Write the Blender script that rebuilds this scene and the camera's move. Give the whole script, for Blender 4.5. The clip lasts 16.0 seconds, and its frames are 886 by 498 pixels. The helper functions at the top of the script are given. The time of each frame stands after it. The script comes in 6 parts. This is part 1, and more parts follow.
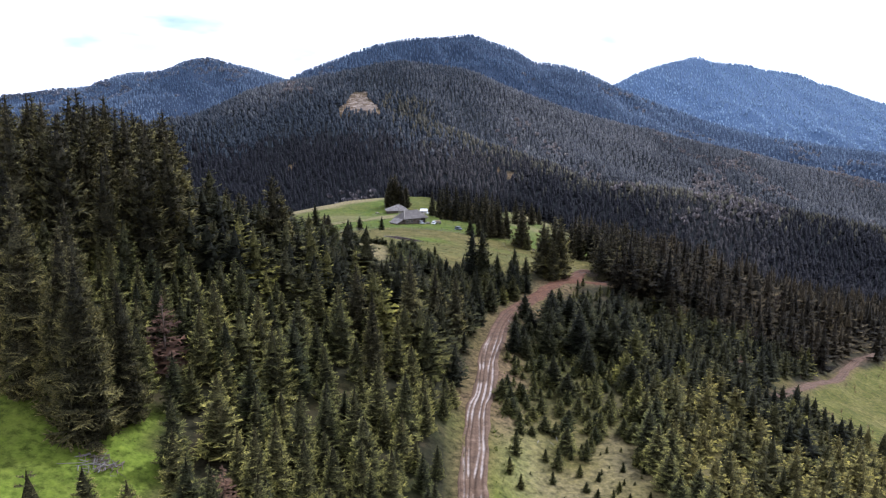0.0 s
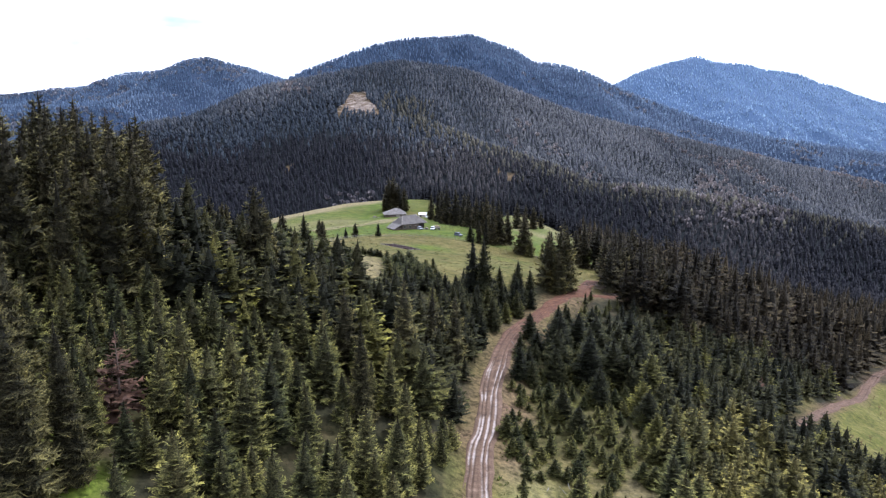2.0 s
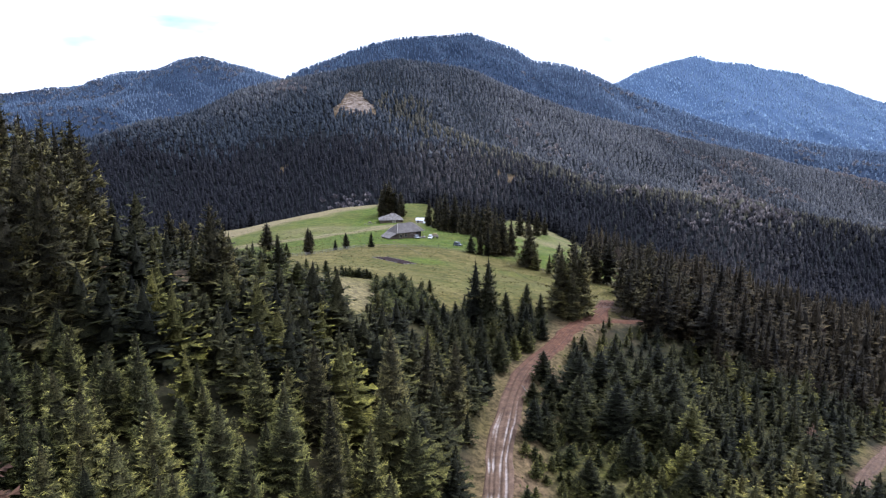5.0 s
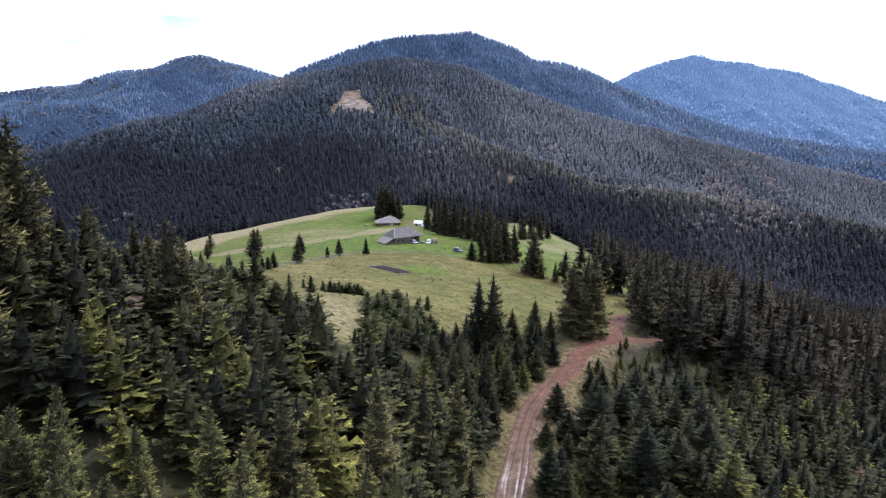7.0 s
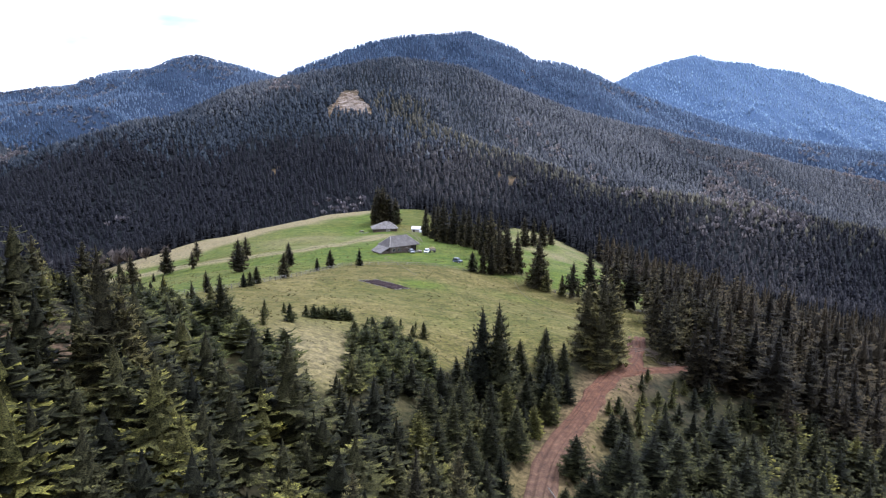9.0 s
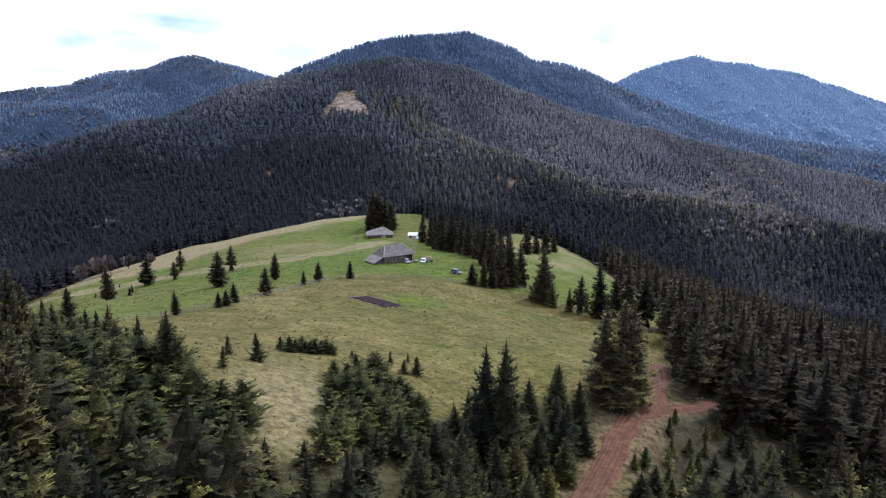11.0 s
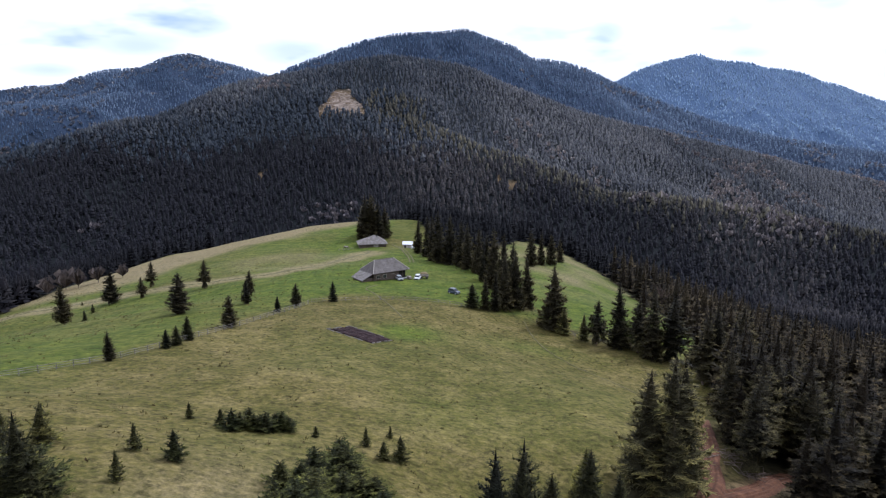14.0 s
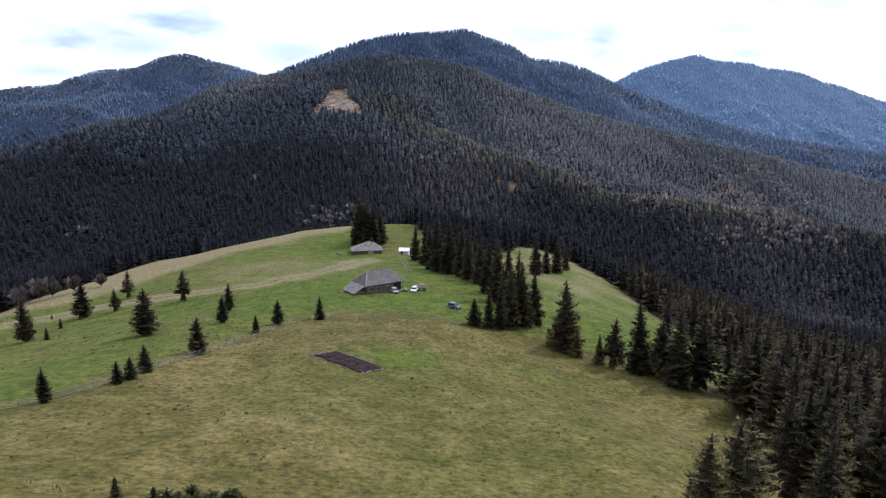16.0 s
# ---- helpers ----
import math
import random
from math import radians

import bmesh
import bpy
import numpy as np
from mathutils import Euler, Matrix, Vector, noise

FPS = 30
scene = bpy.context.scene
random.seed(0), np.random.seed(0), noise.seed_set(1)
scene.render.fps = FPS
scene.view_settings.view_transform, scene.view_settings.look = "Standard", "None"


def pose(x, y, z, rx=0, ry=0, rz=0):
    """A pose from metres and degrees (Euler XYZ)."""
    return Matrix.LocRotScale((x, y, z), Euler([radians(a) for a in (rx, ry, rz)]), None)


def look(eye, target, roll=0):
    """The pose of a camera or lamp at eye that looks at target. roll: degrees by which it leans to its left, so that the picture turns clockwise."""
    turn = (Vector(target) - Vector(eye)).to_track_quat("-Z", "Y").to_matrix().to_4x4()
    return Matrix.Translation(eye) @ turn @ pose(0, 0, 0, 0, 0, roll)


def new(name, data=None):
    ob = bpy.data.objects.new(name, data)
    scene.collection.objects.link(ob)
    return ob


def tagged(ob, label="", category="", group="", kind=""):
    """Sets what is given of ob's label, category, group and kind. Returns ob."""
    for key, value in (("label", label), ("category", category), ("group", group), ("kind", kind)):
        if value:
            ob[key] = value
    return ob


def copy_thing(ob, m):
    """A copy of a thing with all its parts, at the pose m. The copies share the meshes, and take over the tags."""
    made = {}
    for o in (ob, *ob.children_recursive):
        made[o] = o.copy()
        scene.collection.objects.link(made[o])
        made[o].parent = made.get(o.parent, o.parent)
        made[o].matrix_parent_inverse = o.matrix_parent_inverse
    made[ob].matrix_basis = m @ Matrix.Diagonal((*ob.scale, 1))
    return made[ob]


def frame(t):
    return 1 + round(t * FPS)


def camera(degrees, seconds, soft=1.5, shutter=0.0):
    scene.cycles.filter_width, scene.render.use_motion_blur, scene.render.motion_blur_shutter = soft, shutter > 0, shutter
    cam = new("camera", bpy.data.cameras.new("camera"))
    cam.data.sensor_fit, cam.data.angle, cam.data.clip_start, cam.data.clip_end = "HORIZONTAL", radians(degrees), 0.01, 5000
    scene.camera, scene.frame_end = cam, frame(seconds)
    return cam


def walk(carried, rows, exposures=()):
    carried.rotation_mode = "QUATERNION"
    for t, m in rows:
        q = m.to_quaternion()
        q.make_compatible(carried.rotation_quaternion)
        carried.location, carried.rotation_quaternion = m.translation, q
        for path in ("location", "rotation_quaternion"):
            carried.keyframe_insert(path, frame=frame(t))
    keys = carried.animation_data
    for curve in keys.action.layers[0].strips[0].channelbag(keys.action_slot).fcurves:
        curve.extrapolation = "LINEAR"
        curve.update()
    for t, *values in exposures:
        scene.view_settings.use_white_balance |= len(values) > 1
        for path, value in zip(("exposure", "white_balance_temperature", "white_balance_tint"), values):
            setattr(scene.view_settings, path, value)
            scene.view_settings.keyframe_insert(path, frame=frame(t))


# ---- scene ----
cam = camera(64.0, 16.0, soft=1.2)
PATH = [
    (0.0, pose(0.00, 0.00, 60.00, 78.868, 0, 0.574)),
    (0.5, pose(-0.03, 2.87, 60.18, 78.861, 0, 0.576)),
    (1.0, pose(0.03, 5.99, 60.47, 78.855, 0, 0.575)),
    (1.5, pose(0.09, 9.33, 60.68, 78.847, 0, 0.566)),
    (2.0, pose(0.13, 12.90, 60.86, 78.837, 0, 0.548)),
    (2.5, pose(0.12, 16.66, 60.96, 78.829, 0, 0.535)),
    (3.0, pose(0.14, 20.57, 61.12, 78.828, 0, 0.524)),
    (3.5, pose(0.17, 24.57, 61.22, 78.829, 0, 0.509)),
    (4.0, pose(0.17, 28.70, 61.24, 78.830, 0, 0.491)),
    (4.5, pose(0.13, 32.83, 61.19, 78.823, 0, 0.470)),
    (5.0, pose(0.09, 36.96, 61.11, 78.811, 0, 0.448)),
    (5.5, pose(0.04, 41.11, 61.04, 78.795, 0, 0.427)),
    (6.0, pose(-0.01, 45.28, 60.97, 78.776, 0, 0.407)),
    (6.5, pose(-0.04, 49.49, 60.89, 78.756, 0, 0.391)),
    (7.0, pose(-0.06, 53.75, 60.80, 78.736, 0, 0.379)),
    (7.5, pose(-0.06, 58.17, 60.83, 78.730, 0, 0.370)),
    (8.0, pose(-0.06, 62.69, 60.91, 78.735, 0, 0.358)),
    (8.5, pose(-0.03, 67.18, 61.03, 78.746, 0, 0.335)),
    (9.0, pose(-0.03, 71.66, 61.13, 78.762, 0, 0.307)),
    (9.5, pose(0.03, 76.21, 61.13, 78.778, 0, 0.280)),
    (10.0, pose(0.12, 80.85, 61.09, 78.793, 0, 0.254)),
    (10.5, pose(0.22, 85.57, 61.06, 78.806, 0, 0.230)),
    (11.0, pose(0.33, 90.35, 61.07, 78.816, 0, 0.207)),
    (11.5, pose(0.42, 95.20, 61.13, 78.822, 0, 0.186)),
    (12.0, pose(0.47, 100.10, 61.25, 78.825, 0, 0.167)),
    (12.5, pose(0.59, 105.00, 61.31, 78.815, 0, 0.148)),
    (13.0, pose(0.71, 109.83, 61.26, 78.795, 0, 0.132)),
    (13.5, pose(0.88, 114.64, 61.15, 78.770, 0, 0.118)),
    (14.0, pose(1.00, 119.52, 61.02, 78.758, 0, 0.102)),
    (14.5, pose(1.01, 124.53, 60.80, 78.766, 0, 0.081)),
    (15.0, pose(1.01, 129.57, 60.46, 78.788, 0, 0.050)),
    (15.5, pose(0.90, 134.84, 60.14, 78.816, 0, 0.019)),
    (16.0, pose(0.84, 140.00, 59.80, 78.843, 0, -0.015)),
]
walk(cam, PATH, exposures=[(0.0, 0.06, 5290, 18), (0.8, 0.08, 5290, 18), (2.2, 0.36, 5220, 18), (3.2, 0.18, 5190, 18), (4.2, 0.14, 5190, 18), (6.3, 0.28, 5140, 18), (9.2, 0.34, 5190, 18), (11.3, -0.16, 5240, 18), (12.0, -0.32, 5240, 18), (12.6, -0.28, 5240, 18), (13.5, -0.10, 5320, 18), (14.5, -0.52, 5320, 18), (15.2, -0.48, 5350, 18), (16.0, -0.30, 5370, 17)])


# ---------------------------------------------------------------- light
SUN_DIR = Vector((0.50, 0.40, 0.77)).normalized()      # towards the sun
sun = new("sun", bpy.data.lights.new("sun", "SUN"))
sun.data.energy, sun.data.angle, sun.data.color = 3.7, radians(2.0), (1.0, 0.95, 0.87)
sun.matrix_world = look((0, 0, 300), Vector((0, 0, 300)) - SUN_DIR)

world = bpy.data.worlds.new("sky")
scene.world = world
world.use_nodes = True


def wire(tree, a, b):
    tree.links.new(a, b)


def make_sky():
    nt = world.node_tree
    nt.nodes.clear()
    out = nt.nodes.new("ShaderNodeOutputWorld")
    bg = nt.nodes.new("ShaderNodeBackground")
    bg.inputs["Strength"].default_value = 0.122
    sky = nt.nodes.new("ShaderNodeTexSky")
    sky.sky_type, sky.sun_disc = "NISHITA", False
    sky.sun_elevation = math.asin(SUN_DIR.z)
    sky.sun_rotation = math.atan2(SUN_DIR.x, SUN_DIR.y)
    sky.altitude, sky.air_density, sky.dust_density = 900, 1.0, 1.5
    # thin bright cloud sheet with a few blue-grey holes
    tc = nt.nodes.new("ShaderNodeTexCoord")
    mp = nt.nodes.new("ShaderNodeMapping")
    mp.inputs["Scale"].default_value = (5.0, 5.0, 16.0)
    mp.inputs["Location"].default_value = (0.4, 0.0, 0.0)
    nz = nt.nodes.new("ShaderNodeTexNoise")
    nz.inputs["Scale"].default_value, nz.inputs["Detail"].default_value, nz.inputs["Roughness"].default_value = 1.0, 4.0, 0.55
    ramp = nt.nodes.new("ShaderNodeValToRGB")
    ramp.color_ramp.elements[0].position, ramp.color_ramp.elements[1].position = 0.31, 0.46
    ramp.color_ramp.elements[0].color = (0.45, 0.45, 0.45, 1)
    mix = nt.nodes.new("ShaderNodeMix")
    mix.data_type = "RGBA"
    mix.inputs["B"].default_value = (13.2, 13.0, 12.9, 1)
    wire(nt, tc.outputs["Generated"], mp.inputs["Vector"])
    wire(nt, mp.outputs["Vector"], nz.inputs["Vector"])
    wire(nt, nz.outputs["Fac"], ramp.inputs["Fac"])
    # larger openings in the sheet over the mountains
    holes = None
    for d, rx, rz in (((-0.381, 0.921, 0.078), 0.060, 0.018), ((-0.316, 0.943, 0.103), 0.048, 0.016), ((-0.208, 0.975, 0.076), 0.058, 0.020),
                      ((-0.475, 0.879, 0.045), 0.04, 0.010), ((0.214, 0.972, 0.098), 0.024, 0.016), ((0.379, 0.923, 0.068), 0.030, 0.010)):
        off = nt.nodes.new("ShaderNodeVectorMath")
        off.operation = "SUBTRACT"
        off.inputs[1].default_value = d
        wire(nt, tc.outputs["Generated"], off.inputs[0])
        fit = nt.nodes.new("ShaderNodeVectorMath")
        fit.operation = "MULTIPLY"
        fit.inputs[1].default_value = (1 / rx, 1 / 0.12, 1 / rz)
        wire(nt, off.outputs["Vector"], fit.inputs[0])
        size = nt.nodes.new("ShaderNodeVectorMath")
        size.operation = "LENGTH"
        wire(nt, fit.outputs["Vector"], size.inputs[0])
        ragged = nt.nodes.new("ShaderNodeMath")
        ragged.operation = "MULTIPLY_ADD"
        ragged.inputs[1].default_value = 2.6
        wire(nt, nz.outputs["Fac"], ragged.inputs[0])
        wire(nt, size.outputs["Value"], ragged.inputs[2])
        low = nt.nodes.new("ShaderNodeMapRange")
        low.interpolation_type = "SMOOTHSTEP"
        for key, v in (("From Min", 1.4), ("From Max", 2.9), ("To Min", 0.55), ("To Max", 0.0)):
            low.inputs[key].default_value = v
        wire(nt, ragged.outputs["Value"], low.inputs["Value"])
        if holes is not None:
            big = nt.nodes.new("ShaderNodeMath")
            big.operation = "MAXIMUM"
            wire(nt, holes, big.inputs[0])
            wire(nt, low.outputs["Result"], big.inputs[1])
            holes = big.outputs["Value"]
        else:
            holes = low.outputs["Result"]
    gap = nt.nodes.new("ShaderNodeMath")
    gap.operation = "SUBTRACT"
    gap.use_clamp = True
    wire(nt, ramp.outputs["Color"], gap.inputs[0])
    wire(nt, holes, gap.inputs[1])
    wire(nt, gap.outputs["Value"], mix.inputs["Factor"])
    veil = nt.nodes.new("ShaderNodeMix")
    veil.data_type = "RGBA"
    veil.inputs["Factor"].default_value = 0.7
    veil.inputs["B"].default_value = (5.2, 6.8, 7.8, 1)
    wire(nt, sky.outputs["Color"], veil.inputs["A"])
    wire(nt, veil.outputs["Result"], mix.inputs["A"])
    wire(nt, mix.outputs["Result"], bg.inputs["Color"])
    wire(nt, bg.outputs["Background"], out.inputs["Surface"])


make_sky()


# ---------------------------------------------------------------- lie of the land
# coarse control net of the spur: rows run along y, columns along x
NET_X = np.array([-160.0, -90, -55, -20, 10, 35, 70, 120, 200])
NET_Y = np.array([-60.0, 60, 120, 170, 220, 280, 350, 470, 600, 750])
NET_Z = np.array([
    [30, 30, 28, 20, 12, 8, -2, -20, -40],
    [36, 32, 27, 16, 9, 7, -2, -18, -38],
    [40, 39, 34, 23, 10, 6, -5, -23, -40],
    [34, 37, 34, 26, 14, 6, -5, -23, -42],
    [10, 20, 19.5, 18, 14, 10.5, -2, -22, -45],
    [-4, 8, 12, 9.5, 5, 0.5, -4, -18, -45],
    [-15, -3, 2, 3.5, 1, -4, -12, -30, -55],
    [-20, -9.5, -9, -9, -11.5, -12.5, -20, -41, -65],
    [-33, -18, -13, -13, -16, -21, -31, -52, -70],
    [-78, -68, -62, -58, -58, -62, -68, -74, -80]], float)


def cubic(p0, p1, p2, p3, t):
    return p1 + 0.5 * t * (p2 - p0 + t * (2 * p0 - 5 * p1 + 4 * p2 - p3 + t * (3 * (p1 - p2) + p3 - p0)))


def stations(knots, v):
    v = np.clip(v, knots[0], knots[-1])
    i = np.clip(np.searchsorted(knots, v, side="right") - 1, 0, len(knots) - 2)
    return i, (v - knots[i]) / (knots[i + 1] - knots[i])


def spur(x, y):
    ix, tx = stations(NET_X, x)
    iy, ty = stations(NET_Y, y)
    nx, ny = len(NET_X) - 1, len(NET_Y) - 1
    rows = []
    for dy in (-1, 0, 1, 2):
        j = np.clip(iy + dy, 0, ny)
        cols = [NET_Z[j, np.clip(ix + dx, 0, nx)] for dx in (-1, 0, 1, 2)]
        rows.append(cubic(*cols, tx))
    z = cubic(*rows, ty)
    # beyond the net the flanks go on falling
    z = z - 0.28 * np.maximum(0, -160 - x) - 0.16 * np.maximum(0, x - 200)
    return z


def wave(x, y, size, seed):
    """Smooth value noise in numpy, about -1 to 1."""
    u, v = x / size, y / size
    i, j = np.floor(u).astype(np.int64), np.floor(v).astype(np.int64)
    fu, fv = u - i, v - j
    fu, fv = fu * fu * (3 - 2 * fu), fv * fv * (3 - 2 * fv)

    def h(a, b):
        n = (a * 73856093) ^ (b * 19349663) ^ (seed * 83492791)
        n = (n ^ (n >> 13)) * 1274126177
        return ((n ^ (n >> 16)) & 65535) / 32767.5 - 1

    return (h(i, j) * (1 - fu) + h(i + 1, j) * fu) * (1 - fv) + (h(i, j + 1) * (1 - fu) + h(i + 1, j + 1) * fu) * fv


# mountain crests: x, y, z along each
FRONT_CREST = [(-410, 1203, 50), (-379, 1217, 67), (-339, 1233, 88), (-307, 1247, 98), (-266, 1263, 107), (-207, 1287, 117), (-172, 1300, 126), (-137, 1313, 135), (-91, 1330, 141), (-45, 1348, 137),
               (13, 1369, 131), (48, 1382, 122), (115, 1415, 96), (181, 1445, 75), (262, 1480, 49), (351, 1488, 28), (487, 1501, -4), (687, 1519, -49), (930, 1540, -102)]
LEFT_SHOULDER = [(-634, 980, -42), (-588, 1000, -17), (-529, 1025, 6), (-485, 1042, 20), (-440, 1060, 37), (-414, 1070, 43), (-374, 1086, 45), (-319, 1107, 41), (-254, 1130, 43)]
SUNNY_SPUR = [(-71, 1120, 51), (1, 1020, 27), (65, 975, 6), (116, 945, -11), (177, 905, -34), (221, 890, -37), (268, 880, -41), (333, 865, -50), (446, 840, -70), (541, 825, -89)]
MAIN_CREST = [(-516, 2200, 134), (-436, 2217, 172), (-372, 2231, 197), (-308, 2244, 222), (-227, 2261, 250), (-145, 2278, 268), (-79, 2292, 274), (-3, 2307, 279), (59, 2320, 287), (90, 2315, 278), (123, 2308, 263),
              (199, 2295, 239), (257, 2284, 202), (331, 2270, 191), (420, 2254, 168), (494, 2240, 129), (580, 2217, 92), (673, 2191, 57), (764, 2165, 22), (866, 2135, -9), (966, 2105, -30), (1230, 2020, -65)]
WEST_CREST = [(-1746, 2490, 85), (-1482, 2522, 109), (-1392, 2532, 124), (-1230, 2551, 138), (-1182, 2556, 170), (-1136, 2562, 181), (-1018, 2575, 187), (-980, 2579, 204), (-951, 2583, 219), (-886, 2590, 235),
              (-849, 2595, 233), (-804, 2602, 222), (-712, 2614, 199), (-629, 2626, 173), (-526, 2640, 135)]
WEST_SHOULDER = [(-1309, 1880, 9), (-1182, 1884, 44), (-1070, 1888, 60), (-987, 1891, 71), (-891, 1895, 68), (-825, 1897, 38), (-745, 1900, -9)]
EAST_CREST = [(765, 3990, 120), (901, 4004, 189), (1007, 4015, 245), (1098, 4024, 278), (1206, 4035, 311), (1360, 4050, 341), (1423, 4052, 318), (1485, 4053, 306), (1640, 4058, 297), (1704, 4059, 274),
              (1876, 4064, 256), (1939, 4066, 241), (2021, 4068, 203), (2132, 4071, 182), (2230, 4074, 143), (2418, 4079, 92), (2855, 4090, -61)]
# slope of the flanks, rounding of the crest
RIDGES = [(0.42, 30, FRONT_CREST), (0.48, 18, SUNNY_SPUR), (0.40, 26, MAIN_CREST), (0.34, 26, WEST_CREST), (0.38, 40, EAST_CREST), (0.46, 25, LEFT_SHOULDER), (0.36, 30, WEST_SHOULDER)]


def mountains(x, y):
    z = -88.0 - 0.12 * np.clip(x - 120, 0, 600) - 55 * step01(960, 1080, y) * step01(150, 330, x)
    total = np.exp(z / 5.0)
    top, off = np.full_like(x, -1e9), np.full_like(x, 1e3)
    for slope, soft, pts in RIDGES:
        if pts is SUNNY_SPUR:
            best, far = np.full_like(x, -1e9), np.full_like(x, 1e3)
            for (ax, ay, az), (bx, by, bz) in zip(pts, pts[1:]):
                ex, ey = bx - ax, by - ay
                t = np.clip(((x - ax) * ex + (y - ay) * ey) / (ex * ex + ey * ey), 0, 1)
                d = np.hypot(x - ax - t * ex, y - ay - t * ey)
                h = az + t * (bz - az) - slope * (np.sqrt(d * d + soft * soft) - soft)
                far = np.where(h > best, d, far)
                best = np.maximum(best, h)
        else:
            # the long crests run across the valley: the flanks fall away from the crest line on both sides
            cx, cy, cz = np.array(pts, float).T
            beyond = np.maximum(0, cx[0] - x) + np.maximum(0, x - cx[-1])
            far = np.hypot(y - np.interp(x, cx, cy), beyond)
            best = np.interp(x, cx, cz) - slope * (np.sqrt(far * far + soft * soft) - soft) - 0.25 * beyond
        off = np.where(best > top, far, off)
        top = np.maximum(top, best)
        total = total + np.exp(np.maximum(best, -160) / 5.0)
    z = 5.0 * np.log(total)
    # ribs and gullies run down the flanks, the crests stay clean
    rough = np.clip((y - 800) / 300, 0, 1) * step01(20, 170, off)
    rib = np.abs(wave(x + 0.25 * y, y * 0.30, 105, 3)) - 0.4
    size = 1 + 0.9 * step01(1500, 2200, y) - 1.3 * step01(2800, 3600, y)
    return z - rough * size * (22 * rib + 7 * wave(x, y, 60, 5))


ROAD = [(3, 20), (2, 60), (3.5, 95), (6.5, 123), (10, 147), (14, 163), (19.5, 176), (30, 198), (38, 212), (43, 226), (47, 240)]
TRACK = [(74, 154), (86, 170), (104, 191), (120, 209), (141, 237), (166, 266), (190, 298)]
FORK = [(32, 201), (38, 206), (45, 211.5), (51, 218), (57.5, 223), (66, 226)]


def along(pts, step=1.5):
    """Even points on a smooth line through pts."""
    p = np.array([pts[0]] + list(pts) + [pts[-1]], float)
    fine = []
    for k in range(1, len(p) - 2):
        for t in np.linspace(0, 1, 24, endpoint=False):
            fine.append(cubic(p[k - 1], p[k], p[k + 1], p[k + 2], t))
    fine = np.array(fine + [p[-1]])
    s = np.r_[0, np.cumsum(np.hypot(*np.diff(fine, axis=0).T))]
    at = np.arange(0, s[-1], step)
    return np.stack([np.interp(at, s, fine[:, 0]), np.interp(at, s, fine[:, 1])], 1)


LINES = {}


def levelled(pts):
    """Points along a line with the smoothed height of the raw land."""
    key = tuple(pts)
    if key not in LINES:
        line = along(pts, 3.0)
        zl = spur(line[:, 0], line[:, 1])
        for _ in range(6):
            zl = np.r_[zl[0], (zl[:-2] + zl[1:-1] + zl[2:]) / 3, zl[-1]]
        LINES[key] = line, zl
    return LINES[key]


def near_line(x, y, pts, reach):
    """Distance to a line and the height of the raw land on it."""
    line, zl = levelled(pts)
    best, zb = np.full(np.shape(x), 1e9), np.zeros(np.shape(x))
    box = (x > line[:, 0].min() - reach) & (x < line[:, 0].max() + reach) & (y > line[:, 1].min() - reach) & (y < line[:, 1].max() + reach)
    if not box.any():
        return best, zb
    px, py = x[box], y[box]
    bb, zz = np.full(px.shape, 1e9), np.zeros(px.shape)
    for k in range(len(line) - 1):
        (ax, ay), (bx, by) = line[k], line[k + 1]
        ex, ey = bx - ax, by - ay
        t = np.clip(((px - ax) * ex + (py - ay) * ey) / (ex * ex + ey * ey), 0, 1)
        d = np.hypot(px - ax - t * ex, py - ay - t * ey)
        zz = np.where(d < bb, zl[k] + t * (zl[k + 1] - zl[k]), zz)
        bb = np.minimum(bb, d)
    best[box], zb[box] = bb, zz
    return best, zb


def step01(a, b, v):
    t = np.clip((v - a) / (b - a), 0, 1)
    return t * t * (3 - 2 * t)


def land(x, y):
    """Height of the ground."""
    x, y = np.atleast_1d(np.asarray(x, float)), np.atleast_1d(np.asarray(y, float))
    z = spur(x, y)
    z = z + 0.8 * wave(x, y, 26, 11) + 0.3 * wave(x, y, 9, 12)
    t = step01(560, 760, y + 0.25 * np.abs(x + 20))
    beyond = t > 0
    if beyond.any():
        z[beyond] = z[beyond] * (1 - t[beyond]) + mountains(x[beyond], y[beyond]) * t[beyond]
    z = np.maximum(z, -190)
    for line, half in ((ROAD, 2.4), (TRACK, 2.0), (FORK, 1.8)):
        d, zr = near_line(x, y, line, 14)
        w = 1 - step01(half, half + 4.5, d)
        z = z * (1 - w) + zr * w
    return z


def ground(x, y):
    return float(land([x], [y])[0])


# ---------------------------------------------------------------- materials
def material(name):
    m = bpy.data.materials.new(name)
    m.use_nodes = True
    nt = m.node_tree
    return m, nt, nt.nodes["Principled BSDF"]


def ramp_of(nt, stops):
    r = nt.nodes.new("ShaderNodeValToRGB")
    els = r.color_ramp.elements
    while len(els) < len(stops):
        els.new(0.5)
    for e, (p, c) in zip(els, stops):
        e.position, e.color = p, (*c, 1)
    return r


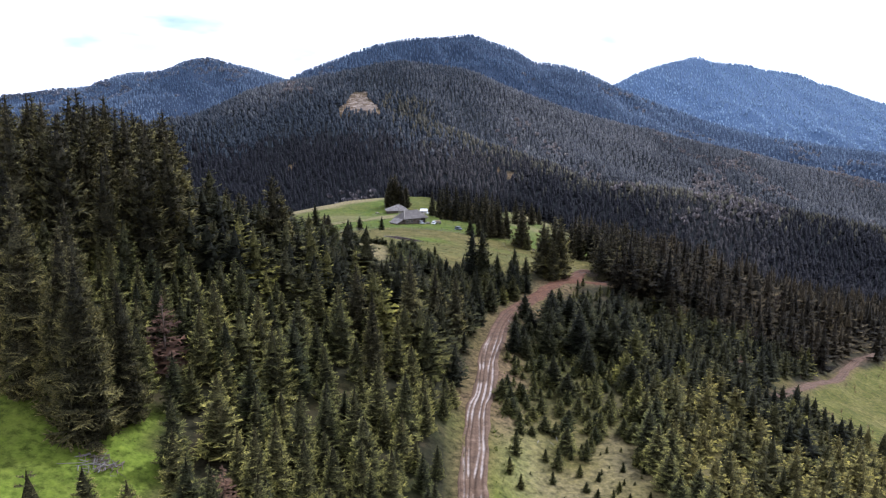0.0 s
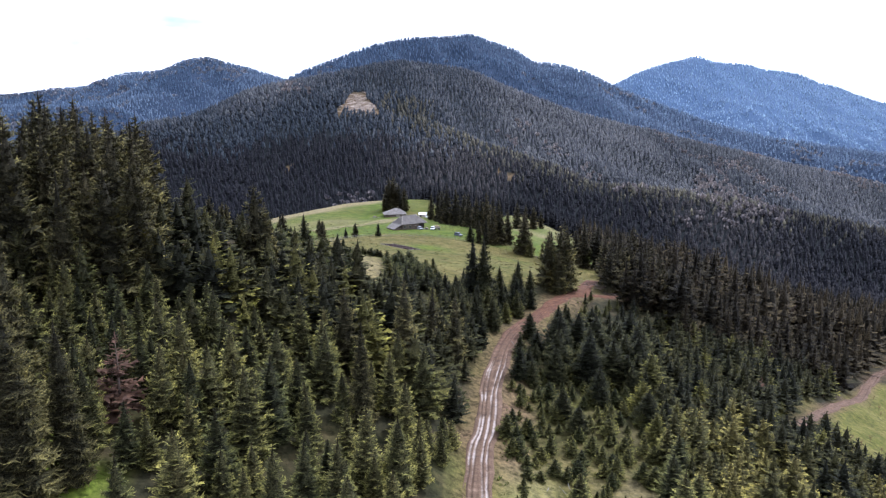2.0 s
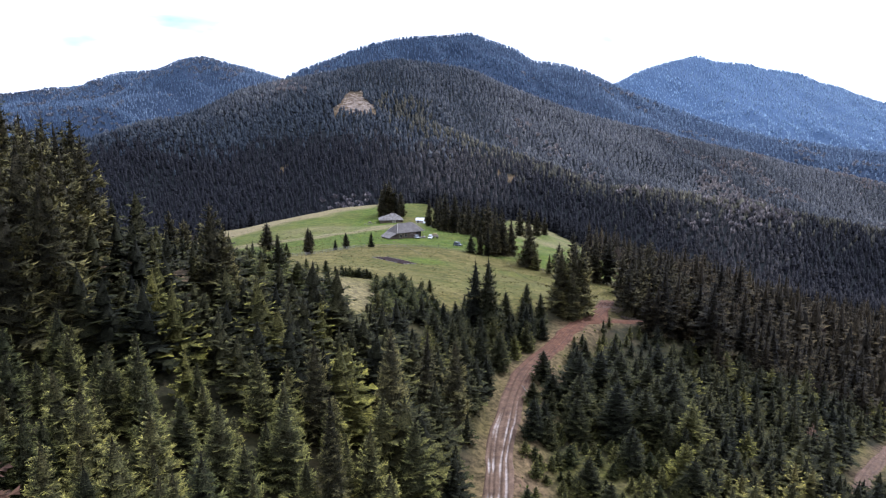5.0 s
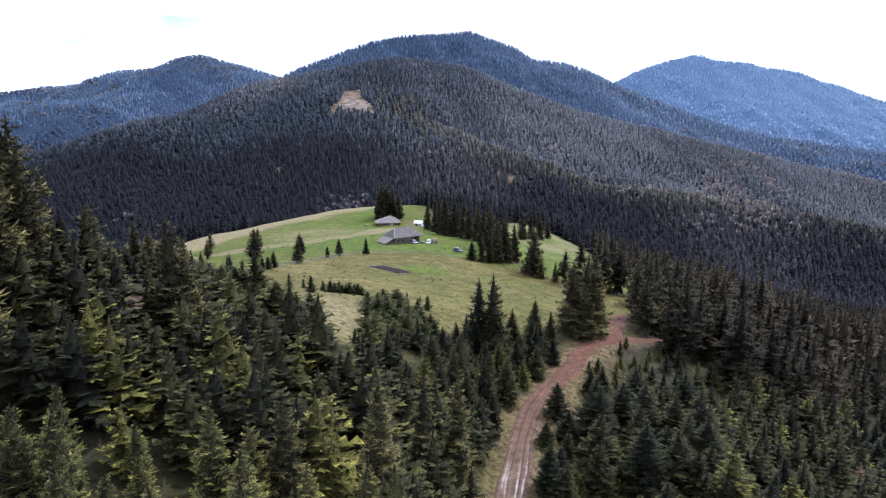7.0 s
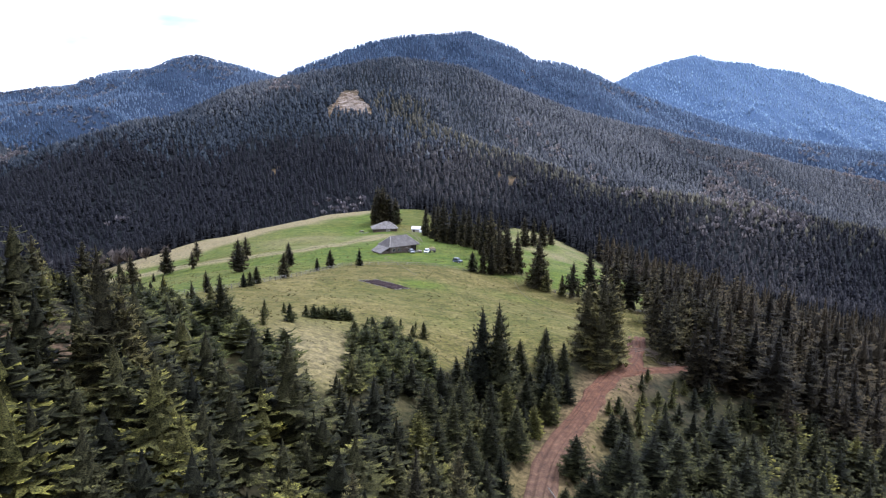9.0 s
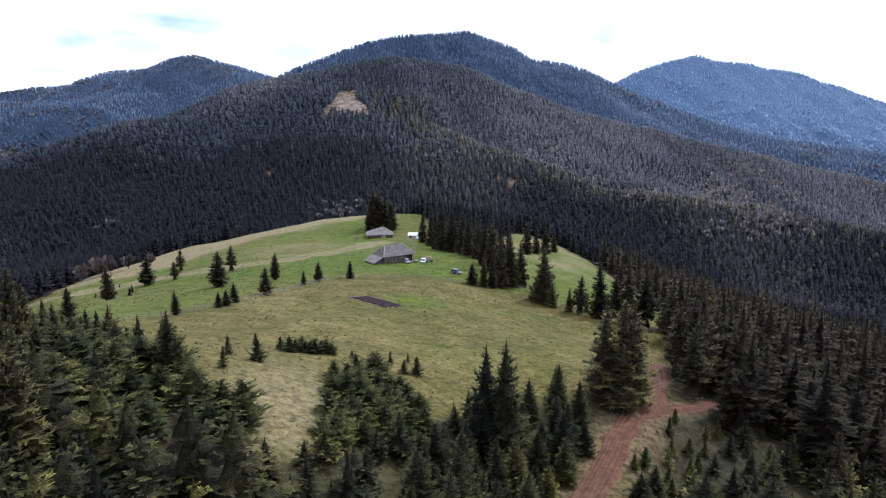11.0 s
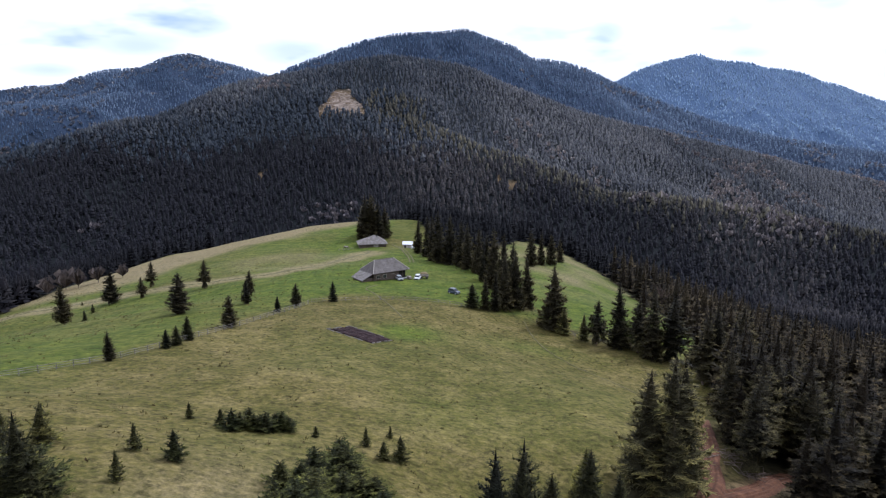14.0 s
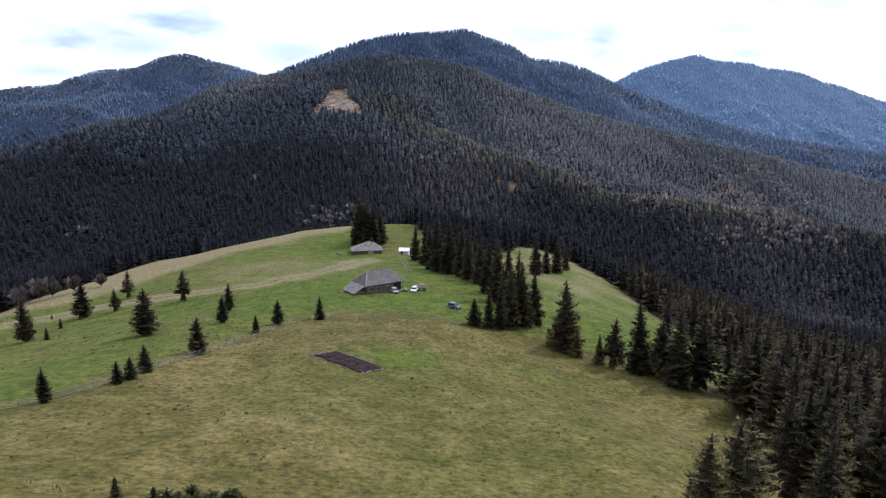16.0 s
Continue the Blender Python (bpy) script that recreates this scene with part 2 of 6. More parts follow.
def noise_of(nt, scale, detail=3.0, rough=0.6, source=None, stretch=None):
    n = nt.nodes.new("ShaderNodeTexNoise")
    n.inputs["Scale"].default_value, n.inputs["Detail"].default_value, n.inputs["Roughness"].default_value = scale, detail, rough
    if source is None:
        tc = nt.nodes.new("ShaderNodeTexCoord")
        source = tc.outputs["Object"]
    if stretch:
        mp = nt.nodes.new("ShaderNodeMapping")
        mp.inputs["Scale"].default_value = stretch
        nt.links.new(source, mp.inputs["Vector"])
        source = mp.outputs["Vector"]
    nt.links.new(source, n.inputs["Vector"])
    return n


def blend(nt, fac, a, b, how="MIX"):
    m = nt.nodes.new("ShaderNodeMix")
    m.data_type, m.blend_type = "RGBA", how
    for key, v in (("Factor", fac), ("A", a), ("B", b)):
        if isinstance(v, (int, float)):
            m.inputs[key].default_value = v
        elif isinstance(v, tuple):
            m.inputs[key].default_value = (*v, 1)
        else:
            nt.links.new(v, m.inputs[key])
    return m.outputs["Result"]


def relief(nt, bsdf, height, strength, distance):
    b = nt.nodes.new("ShaderNodeBump")
    b.inputs["Strength"].default_value, b.inputs["Distance"].default_value = strength, distance
    nt.links.new(height, b.inputs["Height"])
    nt.links.new(b.outputs["Normal"], bsdf.inputs["Normal"])


def surface(name, stops, scale, rough=0.85, fine=None, bump=0.3, dist=0.02, metal=0.0, stretch=None):
    """A matt stuff: colours by a coarse noise, broken up by a fine one, with relief."""
    m, nt, bs = material(name)
    big = noise_of(nt, scale, 4.0, 0.6, stretch=stretch)
    col = ramp_of(nt, stops)
    wire(nt, big.outputs["Fac"], col.inputs["Fac"])
    small = noise_of(nt, fine or scale * 9, 3.0, 0.7, stretch=stretch)
    shade = ramp_of(nt, [(0.3, (0.72, 0.72, 0.72)), (0.7, (1.2, 1.2, 1.2))])
    wire(nt, small.outputs["Fac"], shade.inputs["Fac"])
    wire(nt, blend(nt, 1.0, col.outputs["Color"], shade.outputs["Color"], "MULTIPLY"), bs.inputs["Base Color"])
    bs.inputs["Roughness"].default_value, bs.inputs["Metallic"].default_value = rough, metal
    bs.inputs["Specular IOR Level"].default_value = 0.12 if rough > 0.8 else 0.5
    relief(nt, bs, small.outputs["Fac"], bump, dist)
    return m


def foliage(name, dark, light, scale=0.5, random=True, rough=0.75, tip_light=0.0, speckle=False, rare=None):
    """Needles: hue by tree, speckled by twig; outer twigs paler as young growth, plus painted sunlit tips and shaded
    inside.
    """
    m, nt, bs = material(name)
    if random:
        oi = nt.nodes.new("ShaderNodeObjectInfo")
        rnd = oi.outputs["Random"]
    else:
        at = nt.nodes.new("ShaderNodeAttribute")
        at.attribute_name = "tint"
        rnd = at.outputs["Fac"]
    base = ramp_of(nt, [(0.0, dark), (1.0, light)] if rare is None else [(0.0, dark), (0.82, light), (1.0, rare)])
    wire(nt, rnd, base.inputs["Fac"])
    n = noise_of(nt, scale, 3.0, 0.7)
    sp = ramp_of(nt, [(0.3, (0.6, 0.6, 0.6)), (0.7, (1.45, 1.4, 1.25))])
    wire(nt, n.outputs["Fac"], sp.inputs["Fac"])
    isl = nt.nodes.new("ShaderNodeNewGeometry")
    tw = ramp_of(nt, [(0.0, (0.7, 0.72, 0.75)), (1.0, (1.3, 1.27, 1.12))])
    wire(nt, isl.outputs["Random Per Island"], tw.inputs["Fac"])
    c = blend(nt, 1.0, base.outputs["Color"], sp.outputs["Color"], "MULTIPLY")
    c = blend(nt, 1.0, c, tw.outputs["Color"], "MULTIPLY")
    if tip_light:
        bough_out = nt.nodes.new("ShaderNodeAttribute")
        bough_out.attribute_name = "bough_out"
        k = tip_light
        # inner boughs darkened and tips brightened: shade and sun painted over young growth
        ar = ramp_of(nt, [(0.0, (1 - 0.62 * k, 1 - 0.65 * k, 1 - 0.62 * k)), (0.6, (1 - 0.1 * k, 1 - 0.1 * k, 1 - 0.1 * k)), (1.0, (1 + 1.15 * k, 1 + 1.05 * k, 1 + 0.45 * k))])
        wire(nt, bough_out.outputs["Fac"], ar.inputs["Fac"])
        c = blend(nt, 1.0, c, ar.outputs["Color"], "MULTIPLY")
    if speckle:
        fine = noise_of(nt, 7.0, 2.0, 0.7, stretch=(1.0, 1.0, 1.6))
        fr = ramp_of(nt, [(0.38, (0.28, 0.3, 0.3)), (0.5, (0.95, 0.95, 0.95)), (0.66, (1.75, 1.7, 1.5))])
        wire(nt, fine.outputs["Fac"], fr.inputs["Fac"])
        c = blend(nt, 1.0, c, fr.outputs["Color"], "MULTIPLY")
        relief(nt, bs, fine.outputs["Fac"], 0.9, 0.25)
    wire(nt, c, bs.inputs["Base Color"])
    bs.inputs["Roughness"].default_value = rough
    bs.inputs["Specular IOR Level"].default_value = 0.06
    return m


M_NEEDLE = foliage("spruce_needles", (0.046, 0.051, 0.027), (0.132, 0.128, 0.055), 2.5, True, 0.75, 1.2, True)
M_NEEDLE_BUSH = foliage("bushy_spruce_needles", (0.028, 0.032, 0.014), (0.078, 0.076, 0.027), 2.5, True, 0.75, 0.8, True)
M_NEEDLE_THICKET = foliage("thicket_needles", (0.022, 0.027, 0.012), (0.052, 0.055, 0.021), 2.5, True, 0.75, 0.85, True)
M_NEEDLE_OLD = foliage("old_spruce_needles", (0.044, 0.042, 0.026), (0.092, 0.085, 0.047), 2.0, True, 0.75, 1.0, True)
# young spruce again, with cloud shade put into the colour
M_NEEDLE_SHADED = foliage("shaded_spruce_needles", (0.015, 0.017, 0.012), (0.040, 0.041, 0.020), 2.0, True, 0.75, 0.85, True, (0.100, 0.098, 0.030))
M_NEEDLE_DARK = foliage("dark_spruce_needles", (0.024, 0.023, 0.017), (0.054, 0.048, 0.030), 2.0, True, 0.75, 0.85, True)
# one wood in two tones: cloud shade painted here, sunlight in the next
M_NEEDLE_WOOD_SHADED = foliage("shaded_wood_needles", (0.016, 0.018, 0.012), (0.048, 0.048, 0.023), 2.0, False, 0.75, 0.85, True, (0.115, 0.112, 0.034))
M_NEEDLE_WOOD_LIT = foliage("lit_wood_needles", (0.050, 0.051, 0.023), (0.160, 0.143, 0.050), 2.0, False, 0.75, 0.85, True)
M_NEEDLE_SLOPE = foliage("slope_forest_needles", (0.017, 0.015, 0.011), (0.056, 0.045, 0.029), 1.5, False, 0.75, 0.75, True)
# distance haze is painted into the far needles, bluer and paler farther out
M_NEEDLE_VALLEY = foliage("valley_forest_needles", (0.0085, 0.0090, 0.0120), (0.020, 0.0188, 0.0235), 0.3, False, tip_light=0.4)
M_NEEDLE_MOUNT = foliage("mountain_forest_needles", (0.013, 0.0137, 0.0195), (0.056, 0.053, 0.060), 0.1, False, tip_light=0.3)
# sunlight on the spur's crest, put into a paler needle colour
M_NEEDLE_CREST_LIT = foliage("lit_crest_needles", (0.040, 0.039, 0.033), (0.100, 0.093, 0.074), 0.1, False)
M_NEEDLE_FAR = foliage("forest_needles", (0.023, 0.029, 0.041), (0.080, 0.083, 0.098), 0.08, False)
M_NEEDLE_HAZE = foliage("hazy_spruce_needles", (0.036, 0.058, 0.108), (0.092, 0.126, 0.200), 0.05, False)
M_NEEDLE_HAZE_FAR = foliage("far_haze_needles", (0.118, 0.185, 0.310), (0.150, 0.218, 0.345), 0.02, False)
M_TUSSOCK = foliage("tussock_grass", (0.045, 0.040, 0.018), (0.14, 0.12, 0.055), 0.8, False, 0.9)
M_TUSSOCK_GREEN = foliage("green_tussock", (0.05, 0.075, 0.016), (0.15, 0.145, 0.05), 0.8, False, 0.9)
M_MOLE = foliage("brown_clods", (0.030, 0.020, 0.014), (0.060, 0.042, 0.028), 0.8, False, 0.9)
M_SHRUB = foliage("reddish_twigs", (0.10, 0.06, 0.045), (0.19, 0.125, 0.10), 0.8, False, 0.9)
M_DRY = foliage("dead_needles", (0.080, 0.048, 0.036), (0.11, 0.066, 0.048))
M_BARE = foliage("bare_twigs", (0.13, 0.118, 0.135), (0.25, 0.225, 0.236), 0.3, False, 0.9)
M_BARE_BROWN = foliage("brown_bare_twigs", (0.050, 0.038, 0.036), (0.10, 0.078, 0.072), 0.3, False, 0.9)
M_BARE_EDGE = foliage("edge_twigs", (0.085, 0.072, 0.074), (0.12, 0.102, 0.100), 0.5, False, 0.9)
# far twigs with the same blue haze mixed into their colour
M_BARE_HAZE = foliage("hazy_bare_twigs", (0.140, 0.152, 0.200), (0.210, 0.215, 0.265), 0.3, False, 0.9)
M_BARK = surface("spruce_bark", [(0.3, (0.09, 0.065, 0.05)), (0.7, (0.20, 0.16, 0.13))], 1.5, 0.95, 12, 0.5, 0.03)
M_MUD = surface("churned_mud", [(0.3, (0.062, 0.036, 0.020)), (0.55, (0.115, 0.070, 0.041)), (0.8, (0.20, 0.136, 0.090))], 0.7, 0.55, 3.0, 0.6, 0.08)


def wet_mud():
    """Standing water in the ruts: the mud turns smooth where it is wet, with sky glare painted pale."""
    nt = M_MUD.node_tree
    bs = nt.nodes["Principled BSDF"]
    at = nt.nodes.new("ShaderNodeAttribute")
    at.attribute_name = "wet"
    n = noise_of(nt, 1.3, 5.0, 0.75)
    mul = nt.nodes.new("ShaderNodeMath")
    mul.operation = "MULTIPLY"
    wire(nt, at.outputs["Fac"], mul.inputs[0])
    wire(nt, n.outputs["Fac"], mul.inputs[1])
    r = ramp_of(nt, [(0.26, (0.95, 0.95, 0.95)), (0.46, (0.22, 0.22, 0.22))])
    wire(nt, mul.outputs["Value"], r.inputs["Fac"])
    wire(nt, r.outputs["Color"], bs.inputs["Roughness"])
    clay = nt.nodes.new("ShaderNodeAttribute")
    clay.attribute_name = "clay"
    old = bs.inputs["Base Color"].links[0].from_socket
    tone = ramp_of(nt, [(0.3, (0.66, 0.43, 0.30)), (0.7, (1.05, 0.72, 0.51))])
    wire(nt, n.outputs["Fac"], tone.inputs["Fac"])
    red = blend(nt, 1.0, old, tone.outputs["Color"], "MULTIPLY")
    wire(nt, blend(nt, clay.outputs["Fac"], old, red), bs.inputs["Base Color"])
    bs.inputs["Specular IOR Level"].default_value = 0.35
    # pale mud tone in the wet ruts, with the sky's glare painted in
    rut_glare = ramp_of(nt, [(0.16, (0, 0, 0)), (0.46, (0.85, 0.85, 0.85))])
    wire(nt, mul.outputs["Value"], rut_glare.inputs["Fac"])
    now = bs.inputs["Base Color"].links[0].from_socket
    wire(nt, blend(nt, rut_glare.outputs["Color"], now, (0.38, 0.315, 0.265)), bs.inputs["Base Color"])


wet_mud()


def ground_material():
    m, nt, bs = material("hill_ground")
    at = nt.nodes.new("ShaderNodeAttribute")
    at.attribute_name = "cover"
    sep = nt.nodes.new("ShaderNodeSeparateColor")
    wire(nt, at.outputs["Color"], sep.inputs["Color"])
    n1 = noise_of(nt, 0.055, 4.0, 0.6)
    n2 = noise_of(nt, 0.9, 5.0, 0.7)
    n3 = noise_of(nt, 0.22, 4.0, 0.65)
    dry = ramp_of(nt, [(0.39, (0.054, 0.053, 0.010)), (0.49, (0.086, 0.074, 0.019)), (0.60, (0.150, 0.120, 0.043))])
    n4 = noise_of(nt, 1.5, 4.0, 0.7)
    patch = blend(nt, 0.5, n1.outputs["Fac"], n3.outputs["Fac"])
    wire(nt, blend(nt, 0.42, patch, n4.outputs["Fac"]), dry.inputs["Fac"])
    lush = ramp_of(nt, [(0.34, (0.040, 0.064, 0.007)), (0.66, (0.092, 0.112, 0.014))])
    wire(nt, n3.outputs["Fac"], lush.inputs["Fac"])
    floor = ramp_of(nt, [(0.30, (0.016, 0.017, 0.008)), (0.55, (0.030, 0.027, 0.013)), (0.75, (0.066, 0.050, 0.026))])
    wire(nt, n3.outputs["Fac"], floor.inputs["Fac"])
    soil = ramp_of(nt, [(0.35, (0.070, 0.043, 0.024)), (0.7, (0.165, 0.108, 0.066))])
    wire(nt, n2.outputs["Fac"], soil.inputs["Fac"])
    c = blend(nt, sep.outputs["Green"], dry.outputs["Color"], lush.outputs["Color"])
    # dry straw tone, and a brighter green that paints sunlight on the grass
    for mask, stops in (("straw", [(0.3, (0.120, 0.098, 0.042)), (0.7, (0.25, 0.200, 0.112))]), ("lit_grass", [(0.3, (0.085, 0.125, 0.012)), (0.7, (0.17, 0.215, 0.028))])):
        node = nt.nodes.new("ShaderNodeAttribute")
        node.attribute_name = mask
        tone = ramp_of(nt, stops)
        wire(nt, n4.outputs["Fac"], tone.inputs["Fac"])
        c = blend(nt, node.outputs["Fac"], c, tone.outputs["Color"])
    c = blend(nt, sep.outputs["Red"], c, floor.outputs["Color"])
    distance_haze = nt.nodes.new("ShaderNodeAttribute")
    distance_haze.attribute_name = "distance_haze"
    # ground between far trees: canopy shade painted near-black, then blue haze with distance
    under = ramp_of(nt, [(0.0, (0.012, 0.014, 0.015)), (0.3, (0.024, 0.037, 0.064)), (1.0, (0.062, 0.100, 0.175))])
    wire(nt, distance_haze.outputs["Fac"], under.inputs["Fac"])
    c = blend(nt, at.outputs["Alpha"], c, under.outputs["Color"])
    c = blend(nt, sep.outputs["Blue"], c, soil.outputs["Color"])
    tuft = ramp_of(nt, [(0.34, (0.45, 0.46, 0.45)), (0.5, (1.0, 1.0, 1.0)), (0.68, (1.4, 1.36, 1.25))])
    wire(nt, n2.outputs["Fac"], tuft.inputs["Fac"])
    c = blend(nt, 1.0, c, tuft.outputs["Color"], "MULTIPLY")
    wire(nt, c, bs.inputs["Base Color"])
    bs.inputs["Roughness"].default_value = 0.95
    bs.inputs["Specular IOR Level"].default_value = 0.1
    relief(nt, bs, n2.outputs["Fac"], 0.6, 0.25)
    return m


M_GROUND = ground_material()


# ---------------------------------------------------------------- mesh helpers
def mesh_of(name, verts, faces, mats, index=None, smooth=False):
    me = bpy.data.meshes.new(name)
    verts, faces = np.asarray(verts, np.float32), np.asarray(faces, np.int32)
    k = faces.shape[1]
    me.vertices.add(len(verts))
    me.vertices.foreach_set("co", verts.ravel())
    me.loops.add(faces.size)
    me.loops.foreach_set("vertex_index", faces.ravel())
    me.polygons.add(len(faces))
    me.polygons.foreach_set("loop_start", np.arange(0, faces.size, k, dtype=np.int32))
    for m in mats:
        me.materials.append(m)
    if index is not None:
        me.polygons.foreach_set("material_index", np.asarray(index, np.int32))
    if smooth:
        me.polygons.foreach_set("use_smooth", np.ones(len(faces), bool))
    me.update(calc_edges=True)
    me.validate()
    return me


# ---------------------------------------------------------------- ground cover plan
# open grass of the farm, as an outline on the plan
MEADOW = [(-22, 157), (-15, 158), (-12, 168), (-6, 180), (9, 191), (25, 206), (41, 228), (60, 258), (68, 284), (55, 298), (33, 317), (26, 338),
          (24, 372), (6, 430), (-2, 470), (-8, 520), (-14, 562), (-40, 590), (-62, 600), (-120, 600), (-165, 520), (-185, 440),
          (-185, 360), (-150, 300), (-110, 262), (-80, 232), (-62, 205), (-48, 188), (-36, 177), (-27, 165)]
RIGHT_GLADE = [(30, 322), (40, 312), (56, 301), (70, 290), (82, 292), (86, 320), (88, 360), (87, 410), (86, 450), (84, 500), (66, 535), (44, 530), (30, 490), (20, 440), (27, 380), (30, 350)]
LOWER_GRASS = [(82, 153), (92, 172), (104, 188), (122, 210), (144, 234), (170, 262), (205, 270), (205, 190), (150, 160), (120, 140), (92, 134)]
# open strip on the near side of the lower track
TRACK_SIDE = [(84, 148), (98, 150), (116, 172), (140, 200), (140, 232), (118, 212), (102, 190), (90, 172)]
YARD_GRASS = [(-44, 50), (-30, 62), (-34, 80), (-42, 84), (-52, 90), (-75, 88), (-80, 50)]


def inside(poly, x, y):
    x, y = np.asarray(x, float), np.asarray(y, float)
    hit = np.zeros(x.shape, bool)
    for (ax, ay), (bx, by) in zip(poly, poly[1:] + poly[:1]):
        c = ((ay > y) != (by > y)) & (x < (bx - ax) * (y - ay) / (by - ay + 1e-12) + ax)
        hit ^= c
    return hit


# broad trodden strip over the upper meadow
TRAIL = [(-175, 380), (-154, 384), (-120, 390), (-91, 386), (-68, 387), (-56, 405), (-46, 424), (-36, 451)]
CLEARCUT = (-136, 1130)


def cleared(x, y):
    v = (y - CLEARCUT[1] + 44) / 92.0
    cut = (np.abs(x - CLEARCUT[0] + 8 * v + 7 * wave(x, y, 14, 91)) < 31 * (1 - v) + 3) & (v + 0.12 * wave(x, y, 11, 93) > 0) & (v < 1)
    for cx, cy, r in ((75, 903, 5), (62, 908, 3), (-210, 938, 4), (640, 1190, 26)):
        cut = cut | (np.hypot(x - cx, (y - cy) * 0.6) < r * (1 + 0.4 * wave(x, y, 7, 92)))
    return cut


def road_gap(x, y):
    return np.minimum.reduce([near_line(x, y, p, 12)[0] for p in (ROAD, TRACK, FORK)])


def build_ground():
    fine_x = np.arange(-190, 221, 3.5)
    fine_y = np.arange(-60, 661, 3.5)
    grow = 3.0 * 1.075 ** np.arange(1, 140)
    gx = np.cumsum(np.minimum(grow, 42))
    gx = gx[gx < 4700]
    xs = np.r_[-190 - gx[::-1], fine_x, 220 + gx]
    gy = np.cumsum(np.minimum(3.0 * 1.04 ** np.arange(1, 400), 26))
    gy = gy[gy < 4150]
    ys = np.r_[-60 - np.cumsum(np.minimum(grow, 90))[20:0:-1], fine_y, fine_y[-1] + gy]
    X, Y = np.meshgrid(xs, ys)
    Z = land(X.ravel(), Y.ravel())
    nx, ny = len(xs), len(ys)
    idx = np.arange(nx * ny).reshape(ny, nx)
    faces = np.stack([idx[:-1, :-1], idx[:-1, 1:], idx[1:, 1:], idx[1:, :-1]], -1).reshape(-1, 4)
    me = mesh_of("ground", np.stack([X.ravel(), Y.ravel(), Z], 1), faces, [M_GROUND], smooth=True)
    x, y = X.ravel(), Y.ravel()
    open_grass = inside(MEADOW, x, y) | inside(RIGHT_GLADE, x, y) | inside(LOWER_GRASS, x, y) | inside(YARD_GRASS, x, y) | inside(TRACK_SIDE, x, y)
    verge = near_line(x, y, ROAD, 30)[0]
    open_grass |= (x > 0) & (x < 40) & ((y < 112) & (verge < 22) | (y < 195) & (verge < 2.8))
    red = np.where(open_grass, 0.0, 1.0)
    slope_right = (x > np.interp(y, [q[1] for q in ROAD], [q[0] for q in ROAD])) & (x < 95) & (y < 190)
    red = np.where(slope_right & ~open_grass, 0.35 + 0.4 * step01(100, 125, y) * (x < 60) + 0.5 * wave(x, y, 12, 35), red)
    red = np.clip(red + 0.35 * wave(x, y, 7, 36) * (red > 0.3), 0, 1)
    # where the far wooded ground takes the painted shade and haze
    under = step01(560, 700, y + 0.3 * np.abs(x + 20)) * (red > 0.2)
    lush = 0.95 * step01(318, 332, y + 0.12 * x) * (x > -60) * (1 - step01(430, 520, y)) + (0.65 + 0.3 * wave(x, y, 18, 52)) * inside(RIGHT_GLADE, x, y) + 0.55 * inside(YARD_GRASS, x, y)
    lush = lush + 0.7 * step01(0, 8, (x + 42) * -0.95 + (y - 290) * 0.32) * (y > 215) * (x < -30) + 0.4 * np.exp(-((verge - 7) / 5) ** 2) * (y < 110) + 0.5 * ((y > 500) & (x > -60)) + 0.15 * inside(LOWER_GRASS, x, y)
    lush = lush + 0.25 * wave(x, y, 22, 31)
    gap = road_gap(x, y)
    bare = np.where(gap < 3.2, 0.9 * (1 - gap / 3.2) + 0.25 * wave(x, y, 5, 33), 0)
    bare = np.maximum(bare, 0.8 * np.exp(-(((x - 25) / 5) ** 2 + ((y - 332) / 3.5) ** 2)))
    side = x - np.interp(y, [q[1] for q in ROAD], [q[0] for q in ROAD])
    shoulder = step01(0.5, 2.0, side) * (1 - step01(4.2, 7.5, side + 1.5 * wave(x, y, 6, 46))) + 0.8 * step01(-5.5, -3.5, side + 1.2 * wave(x, y, 5, 47)) * (side < 0)
    bare = np.maximum(bare, (0.62 + 0.5 * wave(x, y, 3.5, 48)) * shoulder * step01(92, 112, y) * (1 - step01(206, 216, y)))
    red = np.where(shoulder * step01(92, 112, y) > 0.4, np.minimum(red, 0.35), red)
    cut = cleared(x, y)
    bare, under, red = np.where(cut, 0.85, bare), np.where(cut, 0, under), np.where(cut, 0.2, red)
    brow = np.min([np.hypot(x - a, y - c) for a, c in along([(-172, 440), (-154, 476), (-128, 515), (-100, 545), (-66, 575)], 12)], axis=0)
    straw = 0.85 * (1 - step01(26, 42, brow + 5 * wave(x, y, 15, 37))) * open_grass
    straw = np.maximum(straw, (0.30 + 0.55 * wave(x, y, 9, 38)) * ((x > 3) & (x < 60) & (verge > 4)) * (1 - step01(95, 140, y)))
    straw = np.maximum(straw, 0.7 * np.exp(-(((x + 19) / 9) ** 2 + ((y - 172) / 16) ** 2)))
    trail = near_line(x, y, TRAIL, 12)[0]
    straw = np.maximum(straw, 0.8 * (1 - step01(5.0, 11.0, trail + 3 * wave(x, y, 9, 39))) * open_grass)
    straw = np.maximum(straw, (0.55 + 0.4 * wave(x, y, 11, 49)) * np.exp(-(((x + 66) / 26) ** 2 + ((y - 428) / 24) ** 2)) * open_grass)
    bare = np.maximum(bare, 0.75 * np.exp(-(((x + 50) / 12) ** 2 + ((y - 150) / 7) ** 2)) + 0.2 * wave(x, y, 6, 43) * (np.hypot(x + 50, y - 150) < 14))
